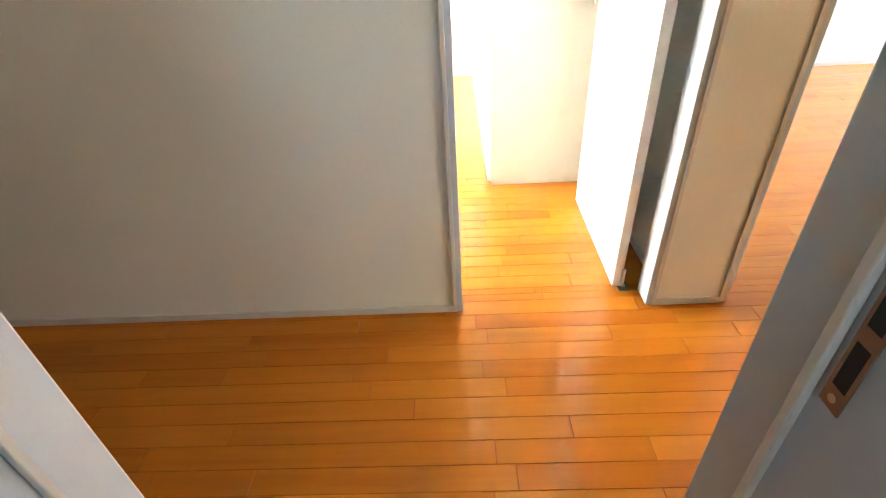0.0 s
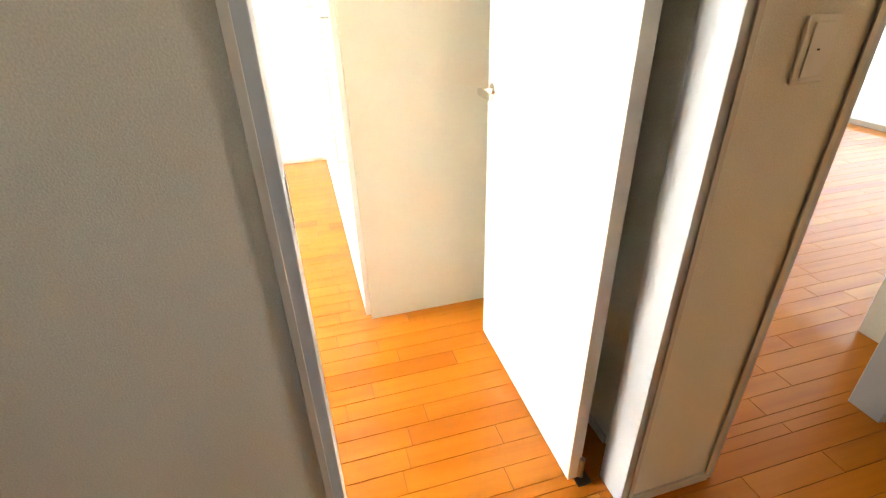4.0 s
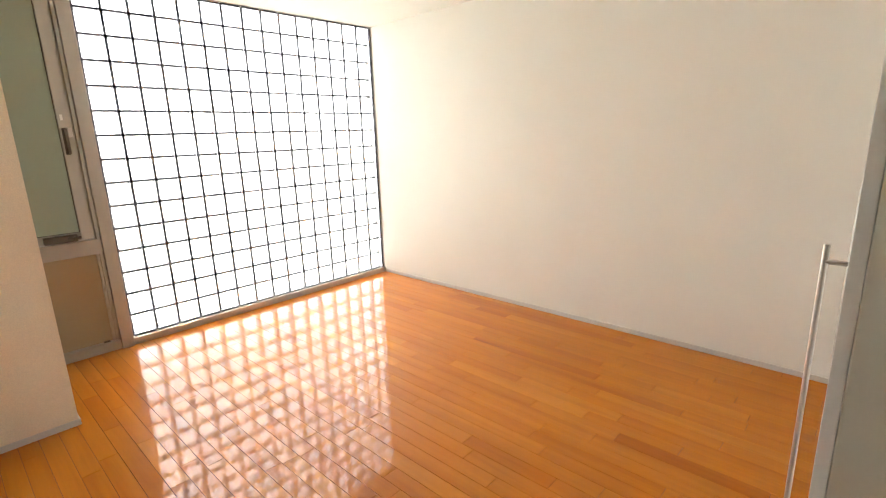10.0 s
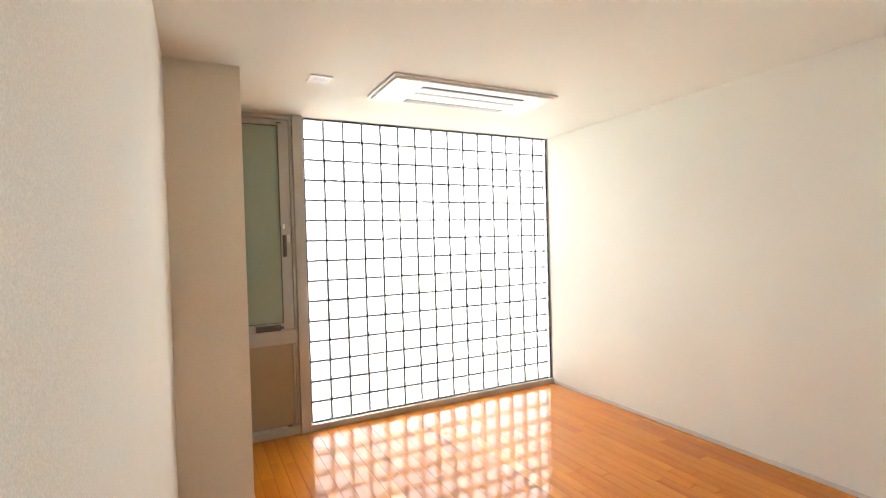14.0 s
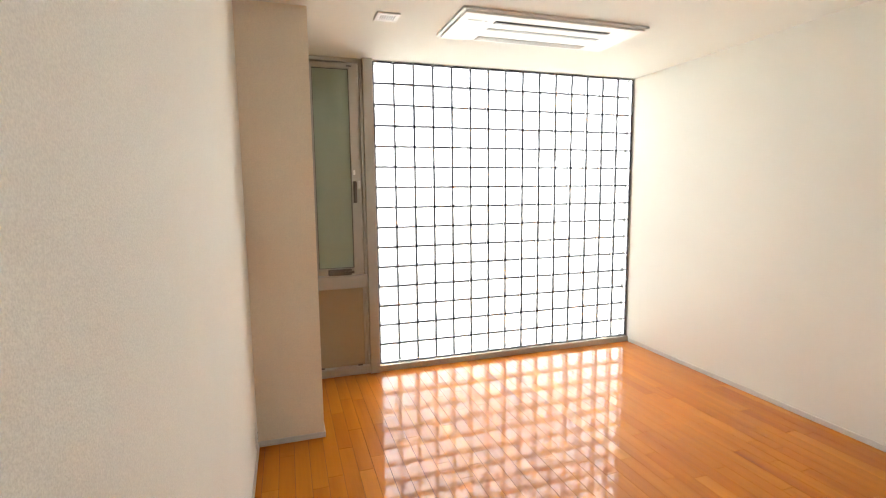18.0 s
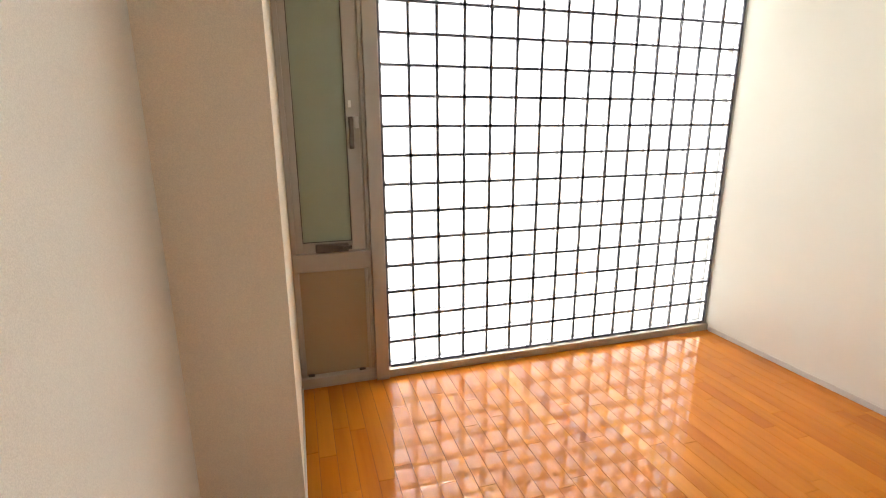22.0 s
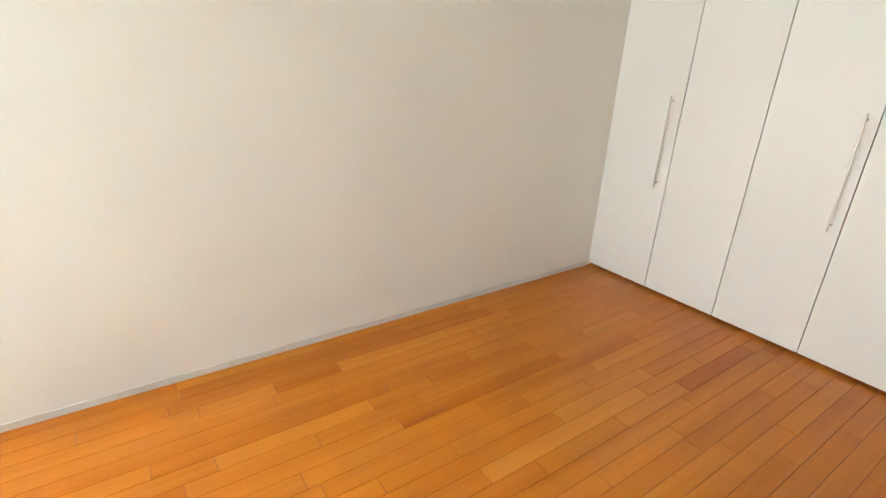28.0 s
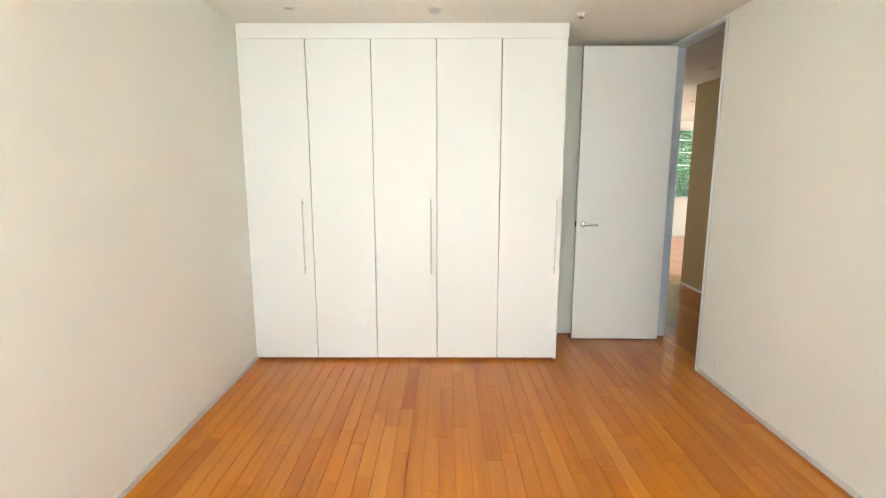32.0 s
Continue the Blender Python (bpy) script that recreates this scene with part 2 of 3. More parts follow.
def frosted(name, colour, through_light):
    """Frosted sheet: scatters what falls on it and lets part of the light behind through."""
    m, tree, bsdf = material(name)
    bsdf.inputs["Base Color"].default_value = (*colour, 1)
    bsdf.inputs["Roughness"].default_value = 0.35
    speck = node(tree, "ShaderNodeTexNoise", Scale=300.0, Detail=2.0)
    tree.links.new(coords(tree), speck.inputs["Vector"])
    bumped(tree, bsdf, speck.outputs["Fac"], 0.2, 0.0004)
    soft = tree.nodes.new("ShaderNodeBsdfTranslucent")
    soft.inputs["Color"].default_value = (*colour, 1)
    mix = tree.nodes.new("ShaderNodeMixShader")
    mix.inputs[0].default_value = through_light
    tree.links.new(bsdf.outputs[0], mix.inputs[1])
    tree.links.new(soft.outputs[0], mix.inputs[2])
    tree.links.new(mix.outputs[0], tree.nodes["Material Output"].inputs["Surface"])
    return m


def clear_glass():
    m, tree, bsdf = material("window_glass")
    bsdf.inputs["Base Color"].default_value = (0.95, 0.98, 0.97, 1)
    bsdf.inputs["Transmission Weight"].default_value = 1.0
    bsdf.inputs["Roughness"].default_value = 0.0
    return m


def foliage():
    m, tree, bsdf = material("leaf_green")
    geo = tree.nodes.new("ShaderNodeNewGeometry")
    tone = ramp(tree, geo.outputs["Random Per Island"], [(0.0, (0.018, 0.062, 0.030)), (0.6, (0.032, 0.115, 0.052)), (1.0, (0.085, 0.19, 0.07))])
    tree.links.new(tone, bsdf.inputs["Base Color"])
    bsdf.inputs["Roughness"].default_value = 0.45
    thin = tree.nodes.new("ShaderNodeBsdfTranslucent")
    tree.links.new(tone, thin.inputs["Color"])
    mix = tree.nodes.new("ShaderNodeMixShader")
    mix.inputs[0].default_value = 0.4
    tree.links.new(bsdf.outputs[0], mix.inputs[1])
    tree.links.new(thin.outputs[0], mix.inputs[2])
    tree.links.new(mix.outputs[0], tree.nodes["Material Output"].inputs["Surface"])
    return m


WALLPAPER = surface("wallpaper", (0.83, 0.820, 0.752), 0.75, grain=330, relief=0.5, depth=0.0014, vary=0.025, fleck=0.08)
# Darker copy of the wallpaper: the hall's shade is put into its colour
SHADEPAPER = surface("shaded_wallpaper", (0.36, 0.28, 0.15), 0.75, grain=330, relief=0.4, depth=0.0009, vary=0.03, fleck=0.05)
CEILING = surface("ceiling_paper", (0.82, 0.805, 0.735), 0.8, grain=300, relief=0.2, depth=0.0006, vary=0.015)
# The pier's wallpaper, with the floor's warm bounced light put into its colour
BOUNCEPAPER = surface("bounce_lit_wallpaper", (0.86, 0.755, 0.60), 0.75, grain=330, relief=0.5, depth=0.0014, vary=0.025, fleck=0.08)
WHITE = surface("white_lacquer", (0.81, 0.795, 0.765), 0.50, grain=260, relief=0.05, depth=0.0003, vary=0.012)
WHITE_PLAIN = surface("white_plastic", (0.84, 0.83, 0.80), 0.4, grain=200, relief=0.04, vary=0.01)
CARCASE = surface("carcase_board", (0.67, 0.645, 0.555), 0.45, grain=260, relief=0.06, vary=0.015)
FRAME = surface("grey_frame_paint", (0.555, 0.595, 0.655), 0.42, grain=160, relief=0.08, vary=0.03)
TRIM = surface("grey_trim", (0.67, 0.64, 0.60), 0.4, grain=120, relief=0.1, vary=0.04)
ALU = surface("anodised_aluminium", (0.455, 0.43, 0.385), 0.38, metal=0.55, grain=240, relief=0.08, vary=0.04)
ALU_DARK = surface("dark_gasket", (0.10, 0.095, 0.09), 0.6, vary=0.05)
JOINT = surface("joint_grey", (0.12, 0.125, 0.16), 0.7, grain=200, relief=0.3, vary=0.08)
CHROME = surface("chrome", (0.75, 0.75, 0.74), 0.18, metal=1.0, grain=60, relief=0.02, vary=0.02)
SATIN = surface("satin_steel", (0.62, 0.60, 0.57), 0.32, metal=1.0, grain=140, relief=0.05, vary=0.03)
BRASSY = surface("brown_metal", (0.36, 0.24, 0.17), 0.4, metal=0.8, grain=140, relief=0.08, vary=0.08)
OPERATOR = surface("dull_brown_metal", (0.16, 0.135, 0.115), 0.45, metal=0.5, grain=140, relief=0.08, vary=0.08)
BLACK = surface("black_hollow", (0.02, 0.02, 0.022), 0.6, vary=0.05)
GREYPART = surface("grey_plastic", (0.42, 0.42, 0.42), 0.5, vary=0.04)
# Plinth colour that holds the gap's shade and the floor's red reflection
GAPSHADE = surface("plinth_gap_shade", (0.30, 0.075, 0.025), 0.4, vary=0.1)
SUBFLOOR = surface("floor_joint", (0.19, 0.053, 0.012), 0.7, vary=0.1)
BLUEFRAME = surface("blue_grey_frame", (0.36, 0.47, 0.58), 0.4, vary=0.03)
CONCRETE = surface("outside_concrete", (0.42, 0.41, 0.39), 0.85, grain=60, relief=0.4, depth=0.002, vary=0.12)
GROUND = surface("outside_ground", (0.16, 0.17, 0.10), 0.9, grain=30, relief=0.5, depth=0.01, vary=0.3, blotch=0.6)
BARK = surface("bark", (0.14, 0.10, 0.07), 0.9, grain=50, relief=0.6, depth=0.01, vary=0.2)
WOOD = wood_floor()
BLOCK = block_glass()
BLOCK_BACK = block_back()
FROST_GREEN = frosted("green_frosted_glass", (0.33, 0.385, 0.30), 0.05)
FROST_TAN = frosted("tan_panel", (0.38, 0.30, 0.195), 0.01)
FROST_BLUE = frosted("pale_blue_panel", (0.75, 0.83, 0.90), 0.55)
PANE = clear_glass()
LEAF = foliage()


# ---- mesh helpers ----
def box(bm, x0, x1, y0, y1, z0, z1, bevel=0.0):
    """Adds a box, with softened edges if asked."""
    made = bmesh.ops.create_cube(bm, size=1.0)["verts"]
    x0, x1, y0, y1, z0, z1 = min(x0, x1), max(x0, x1), min(y0, y1), max(y0, y1), min(z0, z1), max(z0, z1)
    for v in made:
        v.co = Vector(((x0 + x1) / 2 + v.co.x * (x1 - x0), (y0 + y1) / 2 + v.co.y * (y1 - y0), (z0 + z1) / 2 + v.co.z * (z1 - z0)))
    if bevel:
        edges = {e for v in made for e in v.link_edges}
        bmesh.ops.bevel(bm, geom=list(edges), offset=bevel, segments=2, affect="EDGES", profile=0.5)
    return bm


def boxes(*items, bevel=0.0):
    bm = bmesh.new()
    for item in items:
        box(bm, *item, bevel=bevel)
    return bm


def rod(bm, a, b, r0, r1=None, sides=12):
    """Adds a capped rod from a to b."""
    a, b = Vector(a), Vector(b)
    way = b - a
    turn = way.to_track_quat("Z", "Y").to_matrix().to_4x4()
    bmesh.ops.create_cone(bm, cap_ends=True, segments=sides, radius1=r0, radius2=r0 if r1 is None else r1, depth=way.length,
                          matrix=Matrix.Translation((a + b) / 2) @ turn)
    return bm


def mesh_of(name, bm, mat, smooth=False):
    me = bpy.data.meshes.new(name)
    bm.to_mesh(me)
    bm.free()
    me.materials.append(mat)
    if smooth:
        me.polygons.foreach_set("use_smooth", [True] * len(me.polygons))
    return me


def part(name, bm, mat, parent=None, label="", smooth=False):
    """One mesh object, under a thing or a part."""
    ob = new(name, mesh_of(name, bm, mat, smooth))
    if parent is not None:
        ob.parent = parent
    if label:
        ob["label"] = label
    return ob


def thing(name, label, category, group="", kind="", at=None):
    ob = new(name)
    ob.empty_display_size = 0.1
    if at is not None:
        ob.matrix_basis = at
    return tagged(ob, label, category, group, kind)


def setting(name, bm, mat, label, category):
    return tagged(part(name, bm, mat), label, category, kind="structure")


# ---- the shell ----
T = 0.12
setting("wall_east", boxes((0, T, SY - 0.11, 0.14, 0, CEIL)), WALLPAPER, "plain off-white papered bedroom wall", "wall")
setting("wall_west", boxes((HX, WX, DN + 0.028, 0.14, 0, CEIL), (HX, WX, DS - 0.028, DN + 0.028, 2.372, CEIL),
                           (HX, WX, SY - 0.11, DS - 0.028, 0, CEIL)), WALLPAPER,
        "off-white papered wall between bedroom and hall with a doorway", "wall")
setting("wall_pier", boxes((WX, -2.848, -0.935, 0.14, 0, CEIL)), BOUNCEPAPER, "off-white papered pier beside the window, floor bounce in its colour", "wall pier")
setting("wall_south", boxes((WX, 0, SY - 0.11, SY, 0, CEIL)), WALLPAPER, "off-white papered wall behind the wardrobe and the open door", "wall")
setting("wall_second_room_north", boxes((WX, T, R2N + 0.002, SY - 0.11, 0, CEIL), (HX, WX, R2N + 0.03, SY - 0.11, 0, CEIL)), WALLPAPER,
        "off-white papered wall end between two doorways", "wall")
setting("wall_second_room_east", boxes((-0.28, T, -9.1, R2N, 0, CEIL)), WALLPAPER, "white papered wall of the bright second room", "wall")
setting("wall_hall_east", boxes((HX, WX, -5.71, R2S - 0.03, 0, CEIL), (HX, WX, R2S - 0.03, R2N + 0.03, 2.372, CEIL),
                                (HX, WX, -6.40, -5.71, 2.372, CEIL), (HX, WX, -9.1, -6.40, 0, CEIL)), WALLPAPER,
        "cream papered hall wall with two doorways", "wall")
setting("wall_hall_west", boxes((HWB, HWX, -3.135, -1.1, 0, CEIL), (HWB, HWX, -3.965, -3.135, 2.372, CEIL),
                                (HWB, HWX, -6.26, -3.965, 0, CEIL)), SHADEPAPER, "papered hall wall with its shade put into the colour", "wall")
setting("wall_hall_north", boxes((HWX, HX, -1.1, -1.0, 0, CEIL)), SHADEPAPER, "plain papered wall at the end of the hall", "wall")
setting("wall_store", boxes((WX, -3.0, -5.75, -5.69, 0, CEIL), (WX, -3.0, -6.46, -6.40, 0, CEIL), (-3.0, -2.94, -6.46, -5.69, 0, CEIL)),
        WALLPAPER, "plain walls of a small store off the hall", "wall")
# Out of view: walls darkened in colour, small opening added for the fill
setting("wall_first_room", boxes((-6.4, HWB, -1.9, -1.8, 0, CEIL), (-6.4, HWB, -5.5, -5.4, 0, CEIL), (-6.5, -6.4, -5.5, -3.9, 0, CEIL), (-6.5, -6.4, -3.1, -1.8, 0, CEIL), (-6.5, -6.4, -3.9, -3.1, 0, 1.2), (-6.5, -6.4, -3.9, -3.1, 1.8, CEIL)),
        SHADEPAPER, "plain walls of the unseen first room, darkened in colour", "wall")
# The opening in the west wall is unseen, added for the fill lamp
setting("wall_living", boxes((-9.6, HWB, -6.12, -6.02, 0, CEIL), (-9.7, -9.6, -10.7, -9.7, 0, CEIL), (-9.7, -9.6, -6.9, -6.02, 0, CEIL), (-9.7, -9.6, -9.7, -6.9, 0, 0.75), (-9.7, -9.6, -9.7, -6.9, 2.25, CEIL), (HX, WX, -10.7, -9.1, 0, CEIL),
                             (-9.6, HX, -10.7, -10.52, 0, 0.80), (-9.6, HX, -10.7, -10.52, 2.24, CEIL),
                             (-9.6, -9.0, -10.7, -10.52, 0.80, 2.24), (-4.4, HX, -10.7, -10.52, 0.80, 2.24)),
        WALLPAPER, "cream papered living room walls around a wide window", "wall")
setting("wall_second_room_south", boxes((WX, -3.0, -8.86, -8.74, 0, CEIL), (-3.0, -0.28, -8.86, -8.74, 2.28, CEIL)),
        WALLPAPER, "white papered wall beside a tall window", "wall")
setting("ceiling", boxes((-9.7, T, -10.7, 0.14, CEIL, CEIL + 0.2)), CEILING, "matt off-white papered ceiling", "ceiling")
setting("ground", boxes((-400, 400, -800, 400, -3.4, -3.2)), GROUND, "open ground around the building", "ground")
setting("wall_outside", boxes((-9.7, T, -10.72, 0.30, -3.2, -0.12)), CONCRETE, "concrete storey under the flat", "wall")

floor = setting("floor", boxes((-9.7, T, -10.7, 0.14, -0.12, -0.008)), SUBFLOOR, "glossy orange-brown lacquered wooden board floor", "floor")


# ---- low trims ----
def skirting(items):
    bm = bmesh.new()
    for x0, x1, y0, y1 in items:
        box(bm, x0, x1, y0, y1, 0.0, 0.032, bevel=0.0015)
    setting("baseboard", bm, TRIM, "thin grey aluminium baseboard along the wall", "baseboard")


skirting([(-0.008, 0, CLY + 0.03, -0.045)])
skirting([(WX, WX + 0.008, DN + 0.055, -0.943)])
skirting([(WX, -2.848, -0.943, -0.935), (-2.848, -2.840, -0.943, -0.06)])
skirting([(WX + 0.10, CLX - 0.02, SY, SY + 0.008)])
skirting([(HX - 0.008, HX, DN + 0.03, -1.1)])
skirting([(HX - 0.008, HX, R2N + 0.03, DS - 0.03)])
skirting([(HX - 0.008, HX, -5.68, R2S - 0.03)])
skirting([(HWX, HWX + 0.008, -6.26, -3.99), (HWX, HWX + 0.008, -3.11, -1.1)])
skirting([(-0.288, -0.28, -8.7, R2N)])
skirting([(-9.6, HX, -10.52, -10.512)])


# ---- door frames ----
def door_frame(name, x0, x1, y0, y1, label):
    """A grey frame round an opening in a wall between x0 and x1: jambs with raised lips, stops, and a head."""
    bm = bmesh.new()
    lip = 0.004
    for side, y in ((1, y1), (-1, y0)):
        box(bm, x0 - lip, x1 + lip, y, y + side * 0.027, 0, 2.372, bevel=0.0015)
    box(bm, x0 - lip, x1 + lip, y0, y1, 2.352, 2.371, bevel=0.001)
    frame_ob = setting(name, bm, FRAME, label, "door frame")
    for side, y in ((1, y1), (-1, y0)):
        part("edge_strip", boxes((x0 - lip - 0.004, x0 - lip - 0.0003, min(y + side * 0.020, y + side * 0.034), max(y + side * 0.020, y + side * 0.034), 0, 2.372), bevel=0.001), TRIM, frame_ob, "greyish tan edge strip")
        part("room_strip", boxes((x1 + lip + 0.0003, x1 + lip + 0.003, min(y + side * 0.002, y + side * 0.030), max(y + side * 0.002, y + side * 0.030), 0, 2.372), bevel=0.0008), WHITE_PLAIN, frame_ob, "off-white edge strip")
    return frame_ob


door_frame("door_frame_1", HX, WX, DS, DN, "grey painted metal frame of the bedroom doorway")
door_frame("door_frame_2", HX, WX, R2S, R2N, "grey painted metal frame of the second room's doorway")
door_frame("door_frame_3", HX, WX, -6.37, -5.74, "grey painted metal frame of the store doorway")
door_frame("door_frame_4", HWB, HWX, -3.935, -3.165, "grey painted metal frame of the first room's doorway")
for side, y in ((1, -3.935), (-1, -3.165)):
    setting("door_stop", boxes((-4.452, -4.440, y, y + side * 0.010, 0, 2.35), bevel=0.002), TRIM, "narrow grey seal along the door jamb", "door stop")


def pierced(xs, zs, holes, thick):
    """One flat plate in the xz plane from y = 0 to y = thick, on a grid of lines, with some of its cells left open."""
    bm = bmesh.new()
    grid = [[bm.verts.new((x, 0, z)) for z in zs] for x in xs]
    made = [bm.faces.new((grid[a][c], grid[a + 1][c], grid[a + 1][c + 1], grid[a][c + 1]))
            for a in range(len(xs) - 1) for c in range(len(zs) - 1) if (a, c) not in holes]
    grown = bmesh.ops.extrude_face_region(bm, geom=made)["geom"]
    bmesh.ops.translate(bm, vec=(0, thick, 0), verts=[v for v in grown if isinstance(v, bmesh.types.BMVert)])
    bmesh.ops.recalc_face_normals(bm, faces=bm.faces[:])
    return bm


def strike_plate(m, mat, label, size=0.76):
    """A small latch plate with a dark hollow and two screws; it lies in its own xz plane, facing -y."""
    plate = thing("strike_plate", label, "strike plate", at=m)
    part("plate", pierced([size * x for x in (-0.014, -0.009, 0.009, 0.018)], [size * z for z in (-0.055, -0.022, 0.022, 0.055)], {(1, 1)}, 0.002), mat, plate)
    # Black insert in the hole, in place of the hollow's shade
    part("hollow", boxes((-0.009 * size, 0.009 * size, 0.0005, 0.0018, -0.022 * size, 0.022 * size)), BLACK, plate, "dark latch hollow")
    for z in (-0.040 * size, 0.040 * size):
        part("screw", rod(bmesh.new(), (0, -0.001, z), (0, 0.0015, z), 0.0042 * size), SATIN, plate)
    return plate


strike_plate(pose(-3.247, DN - 0.0025, 0.994), SATIN, "satin steel strike plate let into the grey door jamb")
tall = thing("strike_plate", "tall brown metal strike plate with two hollows in grey jamb", "strike plate", at=pose(-4.471, -3.932, 1.02, 0, 0, 180))
part("plate", pierced((-0.011, -0.0075, 0.0075, 0.011), (-0.078, -0.056, -0.008, 0.008, 0.056, 0.078), {(1, 1), (1, 3)}, 0.002), BRASSY, tall)
for z in (-0.032, 0.032):
    # Black inserts stand in for shade inside both holes
    part("hollow", boxes((-0.0075, 0.0075, 0.0005, 0.0018, z - 0.024, z + 0.024)), BLACK, tall, "dark latch hollow")
for z in (-0.067, 0.067):
    part("screw", rod(bmesh.new(), (0, -0.001, z), (0, 0.0015, z), 0.0040), SATIN, tall)
strike_plate(pose(-3.235, R2S + 0.0025, 0.985, 0, 0, 180), SATIN, "small strike plate in the second doorway's jamb")


# ---- doors ----
def lever(parent, x, z, face, mat, side, length=0.105):
    """A flat lever with a round rose, on the face y = face, turned to side (+1 or -1 in x); it stands out towards +y or -y."""
    sign = 1 if face > 0 else -1
    bm = bmesh.new()
    rod(bm, (x, face, z), (x, face + sign * 0.009, z), 0.024, 0.024, 24)
    rod(bm, (x, face + sign * 0.009, z), (x, face + sign * 0.048, z), 0.0095, 0.0085, 16)
    box(bm, x - side * 0.012, x + side * length, face + sign * 0.040, face + sign * 0.054, z - 0.011, z + 0.011, bevel=0.005)
    part("handle", bm, mat, parent, "chrome lever handle", smooth=False)


def door(name, width, m, label):
    """A flush white leaf hinged at its own origin, running along +x, faces at y = 0 and y = 0.036."""
    d = tagged(thing(name, label, "door", at=m), kind="structure")
    part("leaf", boxes((0, width, -0.018, 0.018, 0.010, 2.345), bevel=0.0015), WHITE, d)
    lever(d, width - 0.055, 0.978, 0.018, CHROME, -1)
    lever(d, width - 0.055, 0.978, -0.018, CHROME, -1)
    part("latch", boxes((width, width + 0.004, -0.010, 0.010, 0.955, 1.000), bevel=0.001), BLACK, d, "dark latch in the door's edge")
    for z in (0.06, 2.30):
        part("hinge", rod(bmesh.new(), (-0.004, -0.018, z - 0.035), (-0.004, -0.018, z + 0.035), 0.008), SATIN, d)
    return d


door("door_1", 0.716, pose(-3.196, -4.258, 0, 0, 0, -0.6), "flush white bedroom door standing open against the alcove")
pivot = thing("floor_pivot", "small dark steel floor pivot under the open door", "floor pivot", at=pose(-3.19, -4.285, 0))
part("plate", boxes((-0.03, 0.035, -0.022, 0.022, 0.0005, 0.005), bevel=0.001), OPERATOR, pivot)
part("pin", rod(bmesh.new(), (0.0, 0.0, 0.005), (0.0, 0.0, 0.0095), 0.009), SATIN, pivot)
door("door_2", 0.575, pose(-3.318, -5.74, 0, 0, 0, 118.5), "flush white store door standing half open into the hall")


# ---- glass block wall ----
gw = thing("glass_block_wall", "bright wall of square clear glass blocks with dark grey joints", "glass block wall", kind="structure")


def block_mesh():
    """A pressed block: a face with a shallow sunk panel inside a softened rim, clear sides, and a ribbed back."""
    bm = bmesh.new()
    h, d, c = 0.0718, 0.04, 0.005
    corners = ((-1, -1), (1, -1), (1, 1), (-1, 1))
    rings = [(d, h), (-d + c, h), (-d + 0.0015, h - 0.0015), (-d, h - c), (-d, 0.0605), (-d + 0.0022, 0.0575)]
    rows = [[bm.verts.new((sx * r, y, sz * r)) for sx, sz in corners] for y, r in rings]
    for a, b in zip(rows, rows[1:]):
        for k in range(4):
            bm.faces.new((a[k], a[(k + 1) % 4], b[(k + 1) % 4], b[k]))
    bm.faces.new(rows[-1])
    back = bm.faces.new(rows[0][::-1])
    back.material_index = 1
    bmesh.ops.recalc_face_normals(bm, faces=bm.faces[:])
    me = mesh_of("glass_block", bm, BLOCK)
    me.materials.append(BLOCK_BACK)
    return me


block = block_mesh()
BY = 0.040
for i in range(15):
    for j in range(15):
        b = new("glass_block", block)
        b.parent = gw
        b.location = (GX1 - (i + 0.5) * PIT, BY, GZ + (j + 0.5) * PIT)
bm = bmesh.new()
for i in range(16):
    x = GX1 - i * PIT
    box(bm, x - 0.0083, x + 0.0083, 0.003, 0.018, GZ, GZ + 15 * PIT)
for j in range(16):
    z = GZ + j * PIT
    for i in range(15):
        box(bm, GX1 - (i + 1) * PIT + 0.0083, GX1 - i * PIT - 0.0083, 0.003, 0.018, z - 0.0083, z + 0.0083)
part("joint_grid", bm, JOINT, gw, "dark grey joints")
part("sill", boxes((GX0 - 0.012, -0.0015, -0.030, 0.11, 0.0, GZ - 0.006), bevel=0.002), ALU, gw, "taupe aluminium sill")
part("head", boxes((GX0 - 0.012, -0.0015, -0.012, 0.11, GZ + 15 * PIT + 0.006, CEIL - 0.001), bevel=0.001), ALU, gw)
part("side_frame", boxes((-0.0065, -0.0015, -0.010, 0.10, GZ - 0.006, GZ + 15 * PIT + 0.006)), ALU, gw)

# ---- side window ----
win = thing("window_1", "narrow taupe aluminium window with green frosted glass over a tan panel", "window", kind="structure")
WL, WR = -2.846, -2.425
part("mullion", boxes((WR, GX0 - 0.013, -0.045, 0.10, 0.0, CEIL - 0.001), bevel=0.003), ALU, win)
fr = part("window_frame", boxes((WL, WL + 0.026, -0.012, 0.09, 0.067, CEIL - 0.002), (WR - 0.020, WR - 0.001, -0.012, 0.09, 0.067, CEIL - 0.002),
                                (WL + 0.026, WR - 0.020, -0.012, 0.09, 2.358, CEIL - 0.002), bevel=0.002), ALU, win)
part("inner_frame", boxes((WR - 0.030, WR - 0.0205, 0.012, 0.08, 0.79, 2.356), (WL + 0.0265, WR - 0.031, 0.012, 0.08, 2.346, 2.3575), bevel=0.001), ALU, win)
sash = part("sash", boxes((WL + 0.027, WL + 0.062, -0.008, 0.04, 0.792, 2.344), (-2.522, WR - 0.031, -0.008, 0.04, 0.792, 2.344),
                          (WL + 0.062, -2.522, -0.008, 0.04, 0.792, 0.842), (WL + 0.062, -2.522, -0.008, 0.04, 2.312, 2.344), bevel=0.002), ALU, win)
